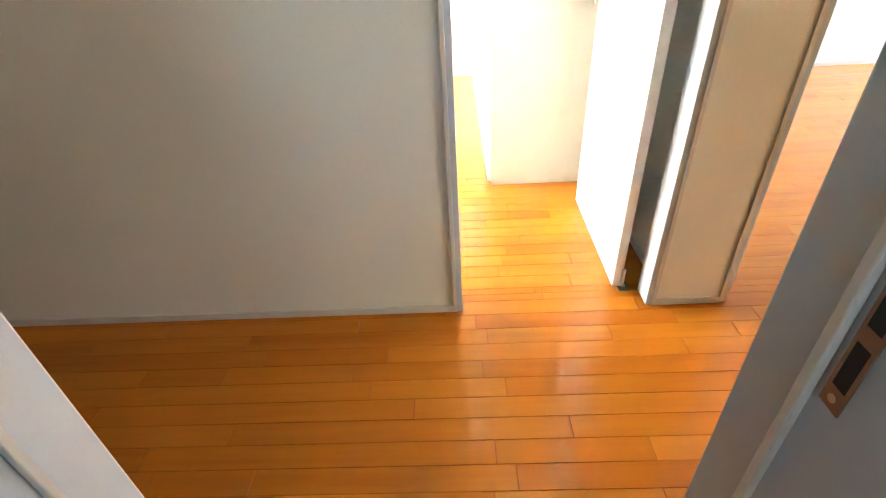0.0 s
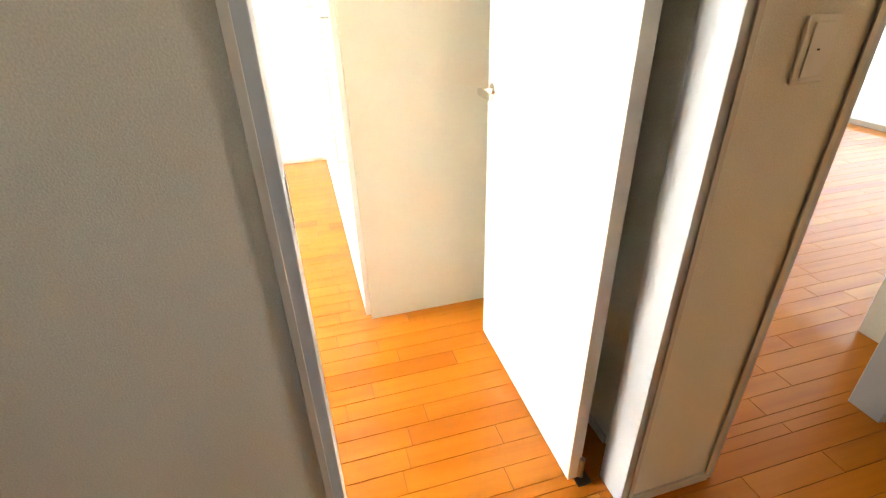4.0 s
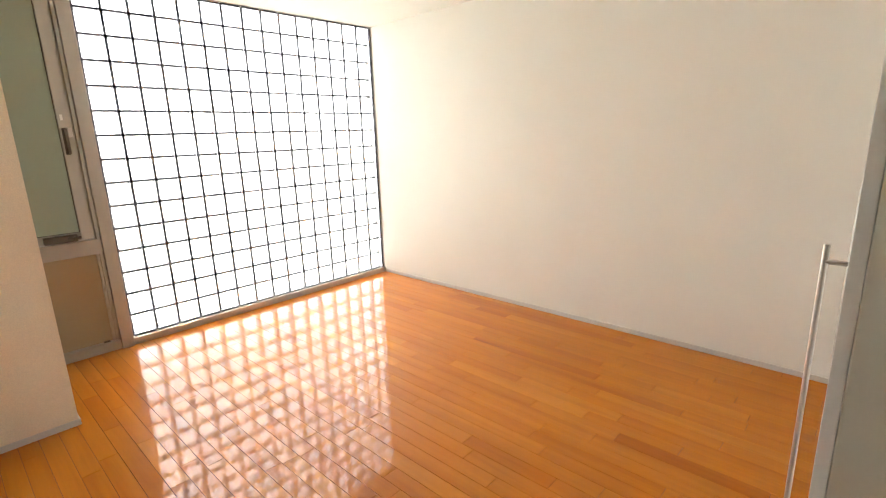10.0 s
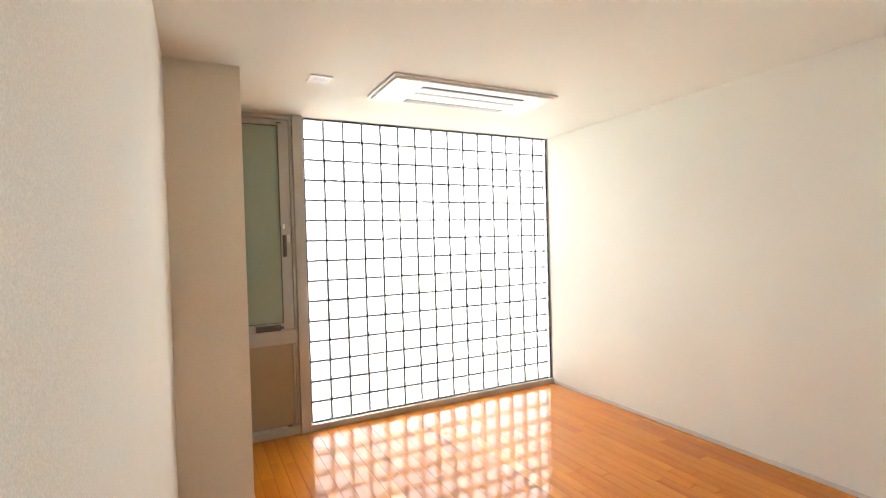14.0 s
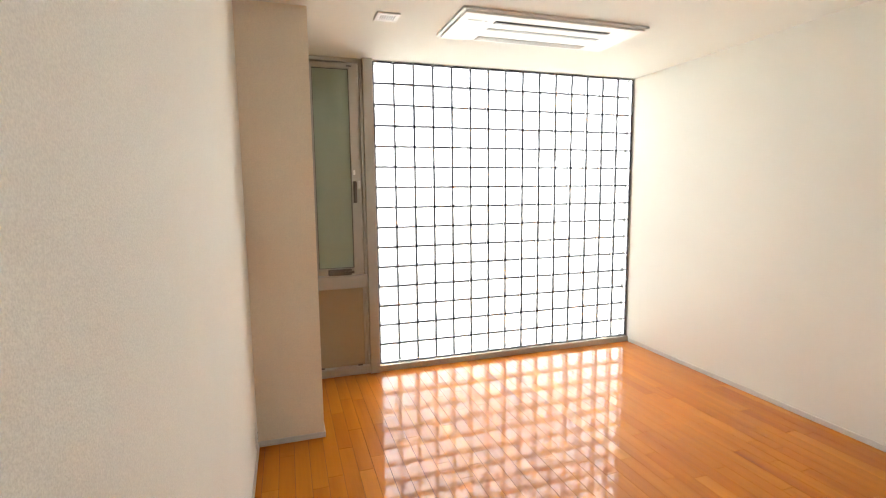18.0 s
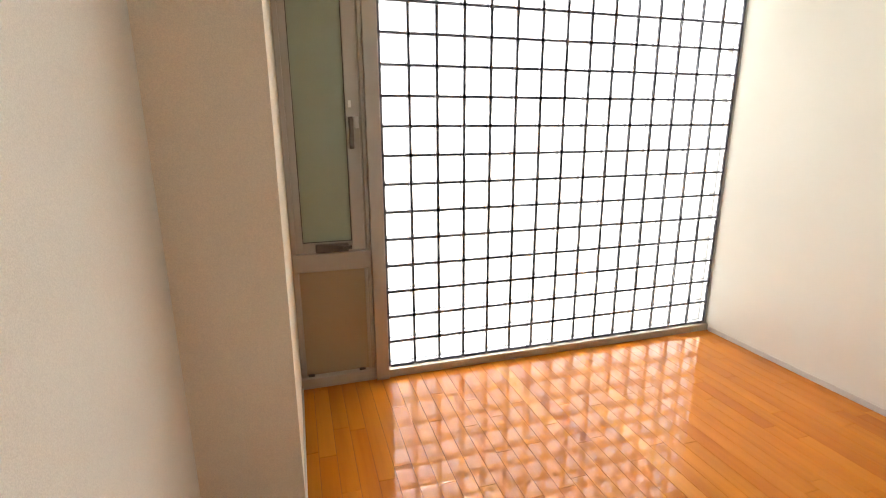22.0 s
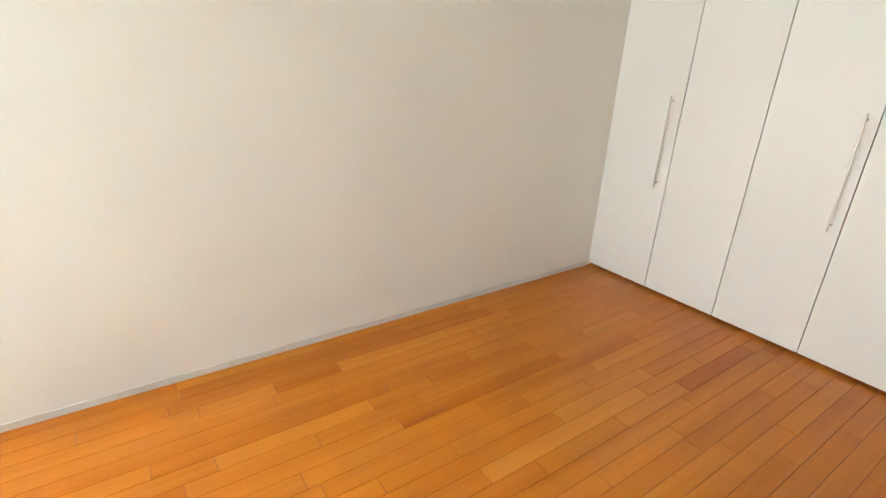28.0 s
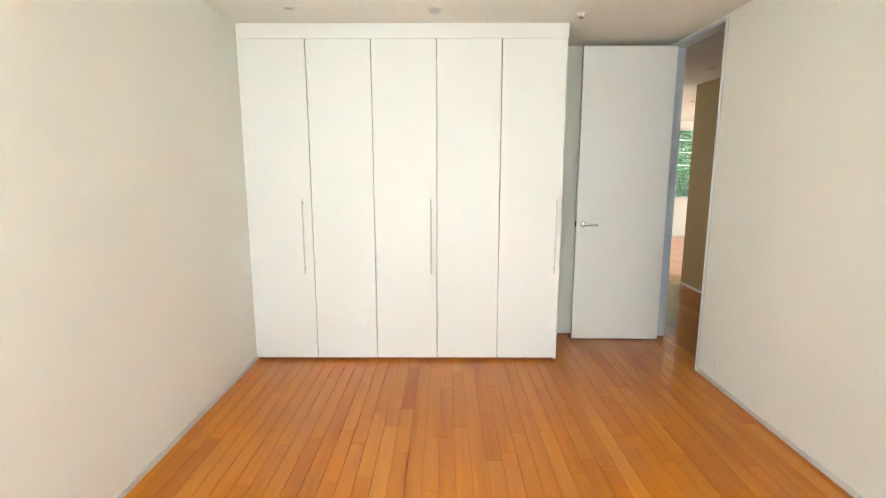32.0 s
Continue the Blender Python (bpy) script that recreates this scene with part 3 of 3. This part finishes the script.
part("gasket", boxes((WL + 0.062, WL + 0.066, 0.004, 0.03, 0.842, 2.312), (-2.526, -2.522, 0.004, 0.03, 0.842, 2.312),
                     (WL + 0.066, -2.526, 0.004, 0.03, 0.842, 0.846), (WL + 0.066, -2.526, 0.004, 0.03, 2.308, 2.312)), ALU_DARK, sash)
part("pane", boxes((WL + 0.066, -2.526, 0.012, 0.018, 0.846, 2.308)), FROST_GREEN, sash, "green-grey frosted pane")
# Dark strips added behind the frame to stop light leaking through its gaps
part("light_blocker", boxes((WL + 0.02, WR - 0.015, 0.050, 0.058, 0.056, 0.080), (WL + 0.02, WR - 0.015, 0.050, 0.058, 0.765, 0.802), (WL + 0.02, WR - 0.015, 0.050, 0.058, 2.335, 2.362),
                        (WL + 0.02, WL + 0.036, 0.050, 0.058, 0.0805, 0.7645), (WR - 0.042, WR - 0.015, 0.050, 0.058, 0.0805, 0.7645),
                        (WL + 0.02, WL + 0.036, 0.050, 0.058, 0.8025, 2.3345), (WR - 0.042, WR - 0.015, 0.050, 0.058, 0.8025, 2.3345)), ALU_DARK, win)
part("rail", boxes((WL + 0.001, WR - 0.001, -0.022, 0.09, 0.686, 0.785), bevel=0.003), ALU, win)
part("panel_frame", boxes((WL + 0.0265, WL + 0.032, 0.0, 0.05, 0.0645, 0.684), (WR - 0.036, WR - 0.0205, 0.0, 0.05, 0.0645, 0.684), bevel=0.001), ALU, win)
part("lower_panel", boxes((WL + 0.032, WR - 0.036, 0.014, 0.022, 0.0645, 0.685)), FROST_TAN, win, "tan frosted lower panel")
part("sill", boxes((WL + 0.001, WR - 0.001, -0.030, 0.10, 0.0, 0.064), bevel=0.004), ALU, win)
for x in (-2.79, -2.50):
    part("clip", boxes((x - 0.018, x + 0.018, -0.010, 0.008, 0.064, 0.074), bevel=0.002), OPERATOR, win)
bm = bmesh.new()
box(bm, -2.512, -2.488, -0.020, -0.008, 1.335, 1.500, bevel=0.004)
box(bm, -2.506, -2.494, -0.046, -0.020, 1.470, 1.486, bevel=0.003)
box(bm, -2.511, -2.489, -0.056, -0.044, 1.340, 1.492, bevel=0.005)
part("catch_handle", bm, OPERATOR, win, "grey catch handle")
part("catch", boxes((-2.486, -2.462, -0.032, -0.006, 1.440, 1.500), bevel=0.003), SATIN, win)
part("label", boxes((-2.508, -2.494, -0.0095, -0.008, 1.545, 1.580)), WHITE_PLAIN, win, "small pale sticker")
part("top_stop", boxes((-2.535, -2.500, -0.014, -0.008, 2.326, 2.334)), ALU_DARK, win)
bm = bmesh.new()
box(bm, -2.72, -2.545, -0.040, -0.008, 0.792, 0.838, bevel=0.006)
box(bm, -2.60, -2.528, -0.052, -0.036, 0.808, 0.826, bevel=0.004)
rod(bm, (-2.565, -0.052, 0.816), (-2.565, -0.070, 0.816), 0.010)
rod(bm, (-2.545, -0.052, 0.820), (-2.545, -0.064, 0.820), 0.006)
part("operator", bm, OPERATOR, win, "grey window operator with a small crank")

# outside face of the north side
setting("wall_north_outside", boxes((-9.7, -3.1, 0.14, 0.30, 0, CEIL)), CONCRETE, "plain outer wall", "wall")

# ---- wardrobe ----
wardrobe = thing("wardrobe", "built-in white wardrobe with five tall flush doors and thin bar handles", "wardrobe")
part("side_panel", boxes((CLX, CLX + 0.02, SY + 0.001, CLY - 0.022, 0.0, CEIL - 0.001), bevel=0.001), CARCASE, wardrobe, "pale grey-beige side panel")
part("carcase", boxes((CLX + 0.0205, -0.001, SY + 0.001, SY + 0.02, 0, CEIL - 0.001), (CLX + 0.0205, -0.001, SY + 0.0205, CLY - 0.022, 2.30, CEIL - 0.001),
                      (CLX + 0.0205, -0.001, SY + 0.0205, CLY - 0.03, 0.030, 0.05)), CARCASE, wardrobe)
part("plinth", boxes((CLX + 0.021, -0.001, CLY - 0.05, CLY - 0.032, 0.0, 0.029)), GAPSHADE, wardrobe, "recessed plinth toned as the red-brown shadow gap")
part("top_filler", boxes((CLX, -0.001, CLY - 0.021, CLY, 2.291, CEIL - 0.001), bevel=0.001), WHITE, wardrobe)
part("side_filler", boxes((-0.0365, -0.001, CLY - 0.021, CLY - 0.001, 0.021, 2.290), bevel=0.0005), WHITE, wardrobe)
PW = 0.4466
for k in range(5):
    x1 = -0.0185 - k * PW
    leaf = part("door", boxes((x1 - PW + 0.0044, x1 - (0.0005 if k else 0.0185), CLY - 0.021, CLY, 0.021, 2.2893), bevel=0.0012), WHITE, wardrobe)
    if k in (0, 2, 4):
        hx = (-0.402, None, -1.313, None, -2.206)[k]
        bm = bmesh.new()
        rod(bm, (hx, CLY + 0.031, 0.672), (hx, CLY + 0.031, 1.208), 0.0045, sides=16)
        for z in (0.700, 1.180):
            rod(bm, (hx, CLY - 0.001, z), (hx, CLY + 0.031, z), 0.0045)
        part("handle", bm, SATIN, leaf, "thin satin steel bar handle", smooth=False)

# ---- ceiling fittings ----
ac = thing("ceiling_air_conditioner", "flat white one-way air conditioner panel set in the ceiling", "air conditioner")
AX0, AX1, AY0, AY1 = -2.055, -0.858, -1.178, -0.690
part("panel", boxes((AX0, AX1, AY0, AY1, CEIL - 0.014, CEIL - 0.0005), bevel=0.004), WHITE_PLAIN, ac)
part("face", boxes((AX0 + 0.020, AX1 - 0.020, AY0 + 0.018, AY1 - 0.018, CEIL - 0.026, CEIL - 0.0145), bevel=0.004), WHITE_PLAIN, ac)
# Thin black strip painted for the shade inside the slot
part("air_slot", boxes((-1.825, -1.065, -1.080, -1.035, CEIL - 0.0272, CEIL - 0.0262)), BLACK, ac, "dark air slot")
part("louvre", boxes((-1.82, -1.07, -1.062, -1.046, CEIL - 0.031, CEIL - 0.0275), bevel=0.001), GREYPART, ac, "grey louvre")
part("grille", boxes((-1.82, -1.06, -0.955, -0.925, CEIL - 0.0282, CEIL - 0.0262)), GREYPART, ac, "pale grey strip")
part("inlet", boxes((-1.82, -1.06, -0.800, -0.735, CEIL - 0.0282, CEIL - 0.0262)), GREYPART, ac, "pale grey inlet strip")
for k in range(5):
    y = -0.795 + 0.0135 * k
    part("slat", boxes((-1.818, -1.062, y, y + 0.004, CEIL - 0.0296, CEIL - 0.0284)), WHITE_PLAIN, ac)
part("badge", boxes((-1.985, -1.90, -1.06, -1.05, CEIL - 0.0268, CEIL - 0.0262)), GREYPART, ac, "small grey unreadable lettering")
part("lamp_dot", boxes((-1.885, -1.870, -1.062, -1.052, CEIL - 0.0268, CEIL - 0.0262)), GREYPART, ac)

vent = thing("ceiling_vent", "small square white ceiling vent with dark slots", "vent")
VX0, VX1, VY0, VY1 = -2.478, -2.350, -0.972, -0.842
part("frame", boxes((VX0, VX1, VY0, VY0 + 0.024, CEIL - 0.010, CEIL - 0.0005), (VX0, VX1, VY1 - 0.024, VY1, CEIL - 0.010, CEIL - 0.0005),
                    (VX0, VX0 + 0.024, VY0 + 0.0245, VY1 - 0.0245, CEIL - 0.010, CEIL - 0.0005),
                    (VX1 - 0.024, VX1, VY0 + 0.0245, VY1 - 0.0245, CEIL - 0.010, CEIL - 0.0005), bevel=0.002), WHITE_PLAIN, vent)
part("backing", boxes((VX0 + 0.0245, VX1 - 0.0245, VY0 + 0.0245, VY1 - 0.0245, CEIL - 0.002, CEIL - 0.0006)), ALU_DARK, vent)
for k in range(6):
    x = VX0 + 0.028 + k * 0.0132
    part("slat", boxes((x, x + 0.0065, VY0 + 0.0248, VY1 - 0.0248, CEIL - 0.009, CEIL - 0.003)), WHITE_PLAIN, vent)


def ring(bm, r0, r1, z0, z1, sides=32):
    """Adds a flat ring between two radii."""
    loops = [[bm.verts.new((r * math.cos(2 * math.pi * k / sides), r * math.sin(2 * math.pi * k / sides), z)) for k in range(sides)]
             for r, z in ((r0, z1), (r0, z0), (r1, z0 + 0.001), (r1, z1))]
    for a, b in zip(loops, loops[1:] + loops[:1]):
        for k in range(sides):
            bm.faces.new((a[k], a[(k + 1) % sides], b[(k + 1) % sides], b[k]))
    bmesh.ops.recalc_face_normals(bm, faces=bm.faces[:])
    return bm


def downlight(x, y):
    d = thing("downlight", "small round recessed ceiling downlight, switched off", "downlight", group="ceiling downlights", at=pose(x, y, CEIL))
    part("ring", ring(bmesh.new(), 0.040, 0.054, -0.006, -0.0006), WHITE_PLAIN, d, smooth=False)
    part("reflector", ring(bmesh.new(), 0.016, 0.0395, -0.003, -0.0006), SATIN, d, "grey reflector")
    part("lamp", rod(bmesh.new(), (0, 0, -0.004), (0, 0, -0.0006), 0.015, sides=20), GREYPART, d)
    return d


for x, y in ((-0.457, -3.50), (-1.351, -3.55), (-4.03, -5.32), (-5.04, -7.65)):
    downlight(x, y)
det = thing("smoke_detector", "small round white detector on the ceiling", "detector", at=pose(-2.277, -3.608, CEIL))
part("base", rod(bmesh.new(), (0, 0, -0.006), (0, 0, -0.0006), 0.036, 0.038, 28), WHITE_PLAIN, det)
part("collar", rod(bmesh.new(), (0, 0, -0.016), (0, 0, -0.0062), 0.020, 0.024, 24), WHITE_PLAIN, det)
part("cage", ring(bmesh.new(), 0.011, 0.016, -0.030, -0.026), BRASSY, det, "brown sensor cage")
for k in range(3):
    a = 2 * math.pi * k / 3
    part("strut", rod(bmesh.new(), (0.0135 * math.cos(a), 0.0135 * math.sin(a), -0.0262), (0.0135 * math.cos(a), 0.0135 * math.sin(a), -0.0161), 0.0016, sides=8), BRASSY, det)
part("sensor", rod(bmesh.new(), (0, 0, -0.028), (0, 0, -0.0162), 0.005, 0.004, 12), BRASSY, det)


# ---- switches and outlets: plates in their own yz plane, standing out towards +x ----
def plate(name, m, label, category, width, height, face_w, face_h, marks):
    p = thing(name, label, category, at=m)
    part("cover", boxes((0.0003, 0.007, -width / 2, width / 2, -height / 2, height / 2), bevel=0.0025), WHITE_PLAIN, p)
    part("rocker", boxes((0.0072, 0.010, -face_w / 2, face_w / 2, -face_h / 2, face_h / 2), bevel=0.0012), WHITE_PLAIN, p)
    for y0, y1, z0, z1 in marks:
        part("mark", boxes((0.0101, 0.0106, y0, y1, z0, z1)), BLACK, p)
    return p


plate("light_switch", pose(WX, -3.413, 1.168), "white light switch beside the bedroom doorway", "light switch", 0.070, 0.118, 0.040, 0.078, [])
slots = [(-0.0075, -0.0055, 0.012, 0.020), (0.0055, 0.0075, 0.012, 0.020), (-0.0075, -0.0055, -0.020, -0.012), (0.0055, 0.0075, -0.020, -0.012)]
plate("power_outlet", pose(WX, -3.430, 0.130), "white double outlet low on the wall near the door", "power outlet", 0.070, 0.090, 0.030, 0.060, slots)
plate("power_outlet", pose(WX, -1.06, 0.130), "white double outlet low on the wall beside the pier", "power outlet", 0.070, 0.118, 0.030, 0.060, slots)
plate("light_switch", pose(HX, -4.505, 1.165, 0, 0, 180), "white light switch on the hall wall between two doorways", "light switch",
      0.070, 0.108, 0.042, 0.086, [(-0.003, 0.003, -0.001, 0.002)])
plate("light_switch", pose(HWX, -5.66, 1.22), "small switch on the shaded hall wall", "light switch", 0.070, 0.118, 0.040, 0.078, [])

# ---- second room's tall window ----
w2 = thing("window_2", "tall window with blue-grey frame and pale bolted panels", "window", kind="structure")
part("window_frame", boxes((-0.355, -0.281, -8.84, -8.70, 0.0, 2.279), (-2.999, -2.93, -8.84, -8.70, 0.0, 2.279), (-2.93, -0.355, -8.84, -8.70, 2.20, 2.279), bevel=0.004), BLUEFRAME, w2)
part("window_sill", boxes((-2.93, -0.355, -8.84, -8.62, 0.0, 0.05), bevel=0.004), WHITE, w2)
for k in range(3):
    x0 = -2.928 + k * 0.858
    pn = part("pane", boxes((x0, x0 + 0.852, -8.79, -8.78, 0.052, 2.198)), FROST_BLUE, w2, "pale blue frosted panel")
    pn.visible_shadow = False
    for z in (0.25, 0.62, 1.0, 1.38, 1.76, 2.1):
        part("bolt", rod(bmesh.new(), (x0 + 0.76, -8.782, z), (x0 + 0.76, -8.772, z), 0.010, sides=10), SATIN, pn)

# ---- living room window, rail and trees ----
w3 = thing("window_3", "wide clear living room window looking out on trees", "window", kind="structure")
part("window_frame", boxes((-9.0, -4.4, -10.66, -10.56, 0.80, 0.84), (-9.0, -4.4, -10.66, -10.56, 2.20, 2.24), (-9.0, -8.96, -10.66, -10.56, 0.84, 2.20),
                           (-4.44, -4.4, -10.66, -10.56, 0.84, 2.20), bevel=0.003), TRIM, w3)
part("window_sill", boxes((-9.0, -4.4, -10.56, -10.49, 0.78, 0.80), bevel=0.003), WHITE, w3)
pane3 = part("pane", boxes((-8.96, -4.44, -10.615, -10.607, 0.84, 2.20)), PANE, w3)
pane3.visible_shadow = False
rail = thing("outside_railing", "thin white horizontal rails outside the window", "railing")
for z in (1.50, 1.78, 2.06):
    part("rail", rod(bmesh.new(), (-9.4, -11.5, z - 0.02), (-3.9, -11.5, z + 0.02), 0.004), WHITE_PLAIN, rail)
for x in (-9.3, -4.0):
    part("post", rod(bmesh.new(), (x, -11.5, -0.12), (x, -11.5, 2.2), 0.02), WHITE_PLAIN, rail)
setting("balcony_slab", boxes((-9.7, -3.2, -11.7, -10.72, -0.25, -0.12)), CONCRETE, "narrow concrete balcony under the window", "balcony")


def tree(x, y, height, spread, seed):
    r = random.Random(seed)
    t = thing("tree", "broad leafy green tree outside the building", "tree", group="trees outside", at=pose(x, y, -3.2))
    bm = bmesh.new()
    rod(bm, (0, 0, 0), (0.1, 0, height * 0.45), 0.22, 0.14, 10)
    tips = []
    for k in range(9):
        a = 2 * math.pi * k / 9 + r.uniform(-0.3, 0.3)
        z0 = height * r.uniform(0.25, 0.45)
        tip = Vector((math.cos(a) * spread * r.uniform(0.4, 0.75), math.sin(a) * spread * r.uniform(0.4, 0.75), height * r.uniform(0.4, 0.9)))
        rod(bm, (0.05, 0, z0), tip, 0.08, 0.02, 7)
        tips.append(tip)
    part("trunk", bm, BARK, t)
    verts, faces = [], []
    for k in range(260):
        base = r.choice(tips)
        centre = base + Vector((r.gauss(0, 0.38), r.gauss(0, 0.38), r.gauss(0, 0.32))) * spread
        for n in range(46):
            p = centre + Vector((r.gauss(0, 0.20), r.gauss(0, 0.20), r.gauss(0, 0.16)))
            u = Vector((r.uniform(-1, 1), r.uniform(-1, 1), r.uniform(-0.6, 0.6))).normalized()
            v = u.cross(Vector((r.uniform(-1, 1), r.uniform(-1, 1), r.uniform(-1, 1)))).normalized()
            s = r.uniform(0.045, 0.085)
            i = len(verts)
            verts += [p - u * s, p + v * s * 0.45, p + u * s, p - v * s * 0.45]
            faces.append((i, i + 1, i + 2, i + 3))
    me = bpy.data.meshes.new("crown")
    me.from_pydata(verts, [], faces)
    me.materials.append(LEAF)
    crown = new("crown", me)
    crown.parent = t
    return t


for n, (x, y, h, s) in enumerate(((-7.4, -15.5, 6.6, 2.3), (-9.6, -17.0, 7.4, 2.6), (-5.2, -17.5, 7.0, 2.6), (-12.2, -19.5, 7.6, 2.8), (-7.6, -20.5, 8.2, 3.0),
                                  (-5.0, -22.5, 10.0, 3.2), (-10.2, -23.5, 10.5, 3.3), (-7.4, -26.0, 12.5, 3.6), (-12.6, -27.5, 12.5, 3.6), (-16.2, -23.0, 10.0, 3.2))):
    tree(x, y, h, s, 11 + n)


# ---- floor boards ----
def board_mesh(length):
    """One floor board on its top's centre: eased top edges."""
    bm = bmesh.new()
    w, e, h = 0.0777 / 2 - 0.0008, 0.0005, 0.006
    l = length / 2 - 0.0008
    low = [bm.verts.new((sx * w, sy * l, -h)) for sx, sy in ((-1, -1), (1, -1), (1, 1), (-1, 1))]
    mid = [bm.verts.new((sx * w, sy * l, -e)) for sx, sy in ((-1, -1), (1, -1), (1, 1), (-1, 1))]
    top = [bm.verts.new((sx * (w - e), sy * (l - e), 0)) for sx, sy in ((-1, -1), (1, -1), (1, 1), (-1, 1))]
    for a, b in ((low, mid), (mid, top)):
        for k in range(4):
            bm.faces.new((a[k], a[(k + 1) % 4], b[(k + 1) % 4], b[k]))
    bm.faces.new(top)
    return bm


LENGTHS = (0.30, 0.45, 0.60, 0.75, 0.90, 1.05)
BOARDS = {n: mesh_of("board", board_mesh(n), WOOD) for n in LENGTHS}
BW = 0.0777
SEAM = -2.707


def row_cuts(r, start, end):
    """Board ends along a row, from start down to end."""
    y = start + r.uniform(0.0, 0.6)
    while y > end:
        n = r.choice(LENGTHS[1:] if r.random() < 0.85 else LENGTHS[:2])
        yield y, n
        y -= n


def bare_rows(name, x0, x1, y0, y1, seed):
    """Boards in one mesh, cut to the area."""
    r = random.Random(seed)
    verts, faces = [], []
    first = math.floor((x0 - SEAM) / BW)
    for k in range(first, math.ceil((x1 - SEAM) / BW)):
        a, b = max(x0, SEAM + k * BW) + 0.0008, min(x1, SEAM + (k + 1) * BW) - 0.0008
        if b - a < 0.004:
            continue
        for top, n in row_cuts(r, y1, y0):
            c, d = max(y0, top - n) + 0.0008, min(y1, top) - 0.0008
            if d - c < 0.004:
                continue
            i, e = len(verts), 0.0005
            verts += [(a, c, -0.006), (b, c, -0.006), (b, d, -0.006), (a, d, -0.006), (a, c, -e), (b, c, -e), (b, d, -e), (a, d, -e),
                      (a + e, c + e, 0), (b - e, c + e, 0), (b - e, d - e, 0), (a + e, d - e, 0)]
            for s in (0, 4):
                faces += [(i + s + q, i + s + (q + 1) % 4, i + s + 4 + (q + 1) % 4, i + s + 4 + q) for q in range(4)]
            faces.append((i + 8, i + 9, i + 10, i + 11))
    me = bpy.data.meshes.new(name)
    me.from_pydata(verts, [], faces)
    me.materials.append(WOOD)
    ob = new(name, me)
    ob.parent = floor
    ob["kind"] = "stuff"
    return ob


# the bedroom's boards are pieces of their own as far as they run whole; short ends and the other rooms are joined
r = random.Random(3)
edge_v, edge_f = [], []
k0, k1 = math.floor((WX - SEAM) / BW), math.ceil((0 - SEAM) / BW)
ROOM0, ROOM1 = SY, -0.02
for k in range(k0, k1):
    xa, xb = SEAM + k * BW, SEAM + (k + 1) * BW
    for top, n in row_cuts(r, ROOM1, ROOM0):
        lo, hi = top - n, top
        if xa > WX and xb < 0 and lo > ROOM0 and hi < ROOM1:
            b = new("board", BOARDS[n])
            b.parent = floor
            b.location = ((xa + xb) / 2, (lo + hi) / 2, 0)
            continue
        a, b2, c, d = max(xa, WX) + 0.0008, min(xb, 0) - 0.0008, max(lo, ROOM0) + 0.0008, min(hi, ROOM1) - 0.0008
        if b2 - a < 0.004 or d - c < 0.004:
            continue
        i, e = len(edge_v), 0.0005
        edge_v += [(a, c, -0.006), (b2, c, -0.006), (b2, d, -0.006), (a, d, -0.006), (a, c, -e), (b2, c, -e), (b2, d, -e), (a, d, -e),
                   (a + e, c + e, 0), (b2 - e, c + e, 0), (b2 - e, d - e, 0), (a + e, d - e, 0)]
        for s in (0, 4):
            edge_f += [(i + s + q, i + s + (q + 1) % 4, i + s + 4 + (q + 1) % 4, i + s + 4 + q) for q in range(4)]
        edge_f.append((i + 8, i + 9, i + 10, i + 11))
me = bpy.data.meshes.new("cut_boards")
me.from_pydata(edge_v, [], edge_f)
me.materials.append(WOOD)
cut = new("cut_boards", me)
cut.parent = floor
cut["kind"] = "stuff"
bare_rows("hall_boards", HWB, WX, -6.4, -1.1, 21)
bare_rows("second_room_boards", WX, -0.28, -8.72, R2N, 22)
bare_rows("living_boards", -9.6, WX, -10.52, -6.4, 23)
bare_rows("first_room_boards", -6.4, HWB, -5.4, -1.9, 24)

# a dark split along one board
split = bmesh.new()
rim_low, rim_high = [], []
for k in range(9):
    u = k / 8
    half = 0.0016 * math.sin(math.pi * min(1.0, 0.04 + u)) + 0.0002
    mid = -0.7535 + 0.0022 * math.sin(7 * u)
    rim_low.append(split.verts.new((mid - half, -2.06 + 0.28 * u, 0.0005)))
    rim_high.append(split.verts.new((mid + half, -2.06 + 0.28 * u, 0.0005)))
for k in range(8):
    split.faces.new((rim_low[k], rim_high[k], rim_high[k + 1], rim_low[k + 1]))
part("board_split", split, SUBFLOOR, floor, "dark split in a floor board")
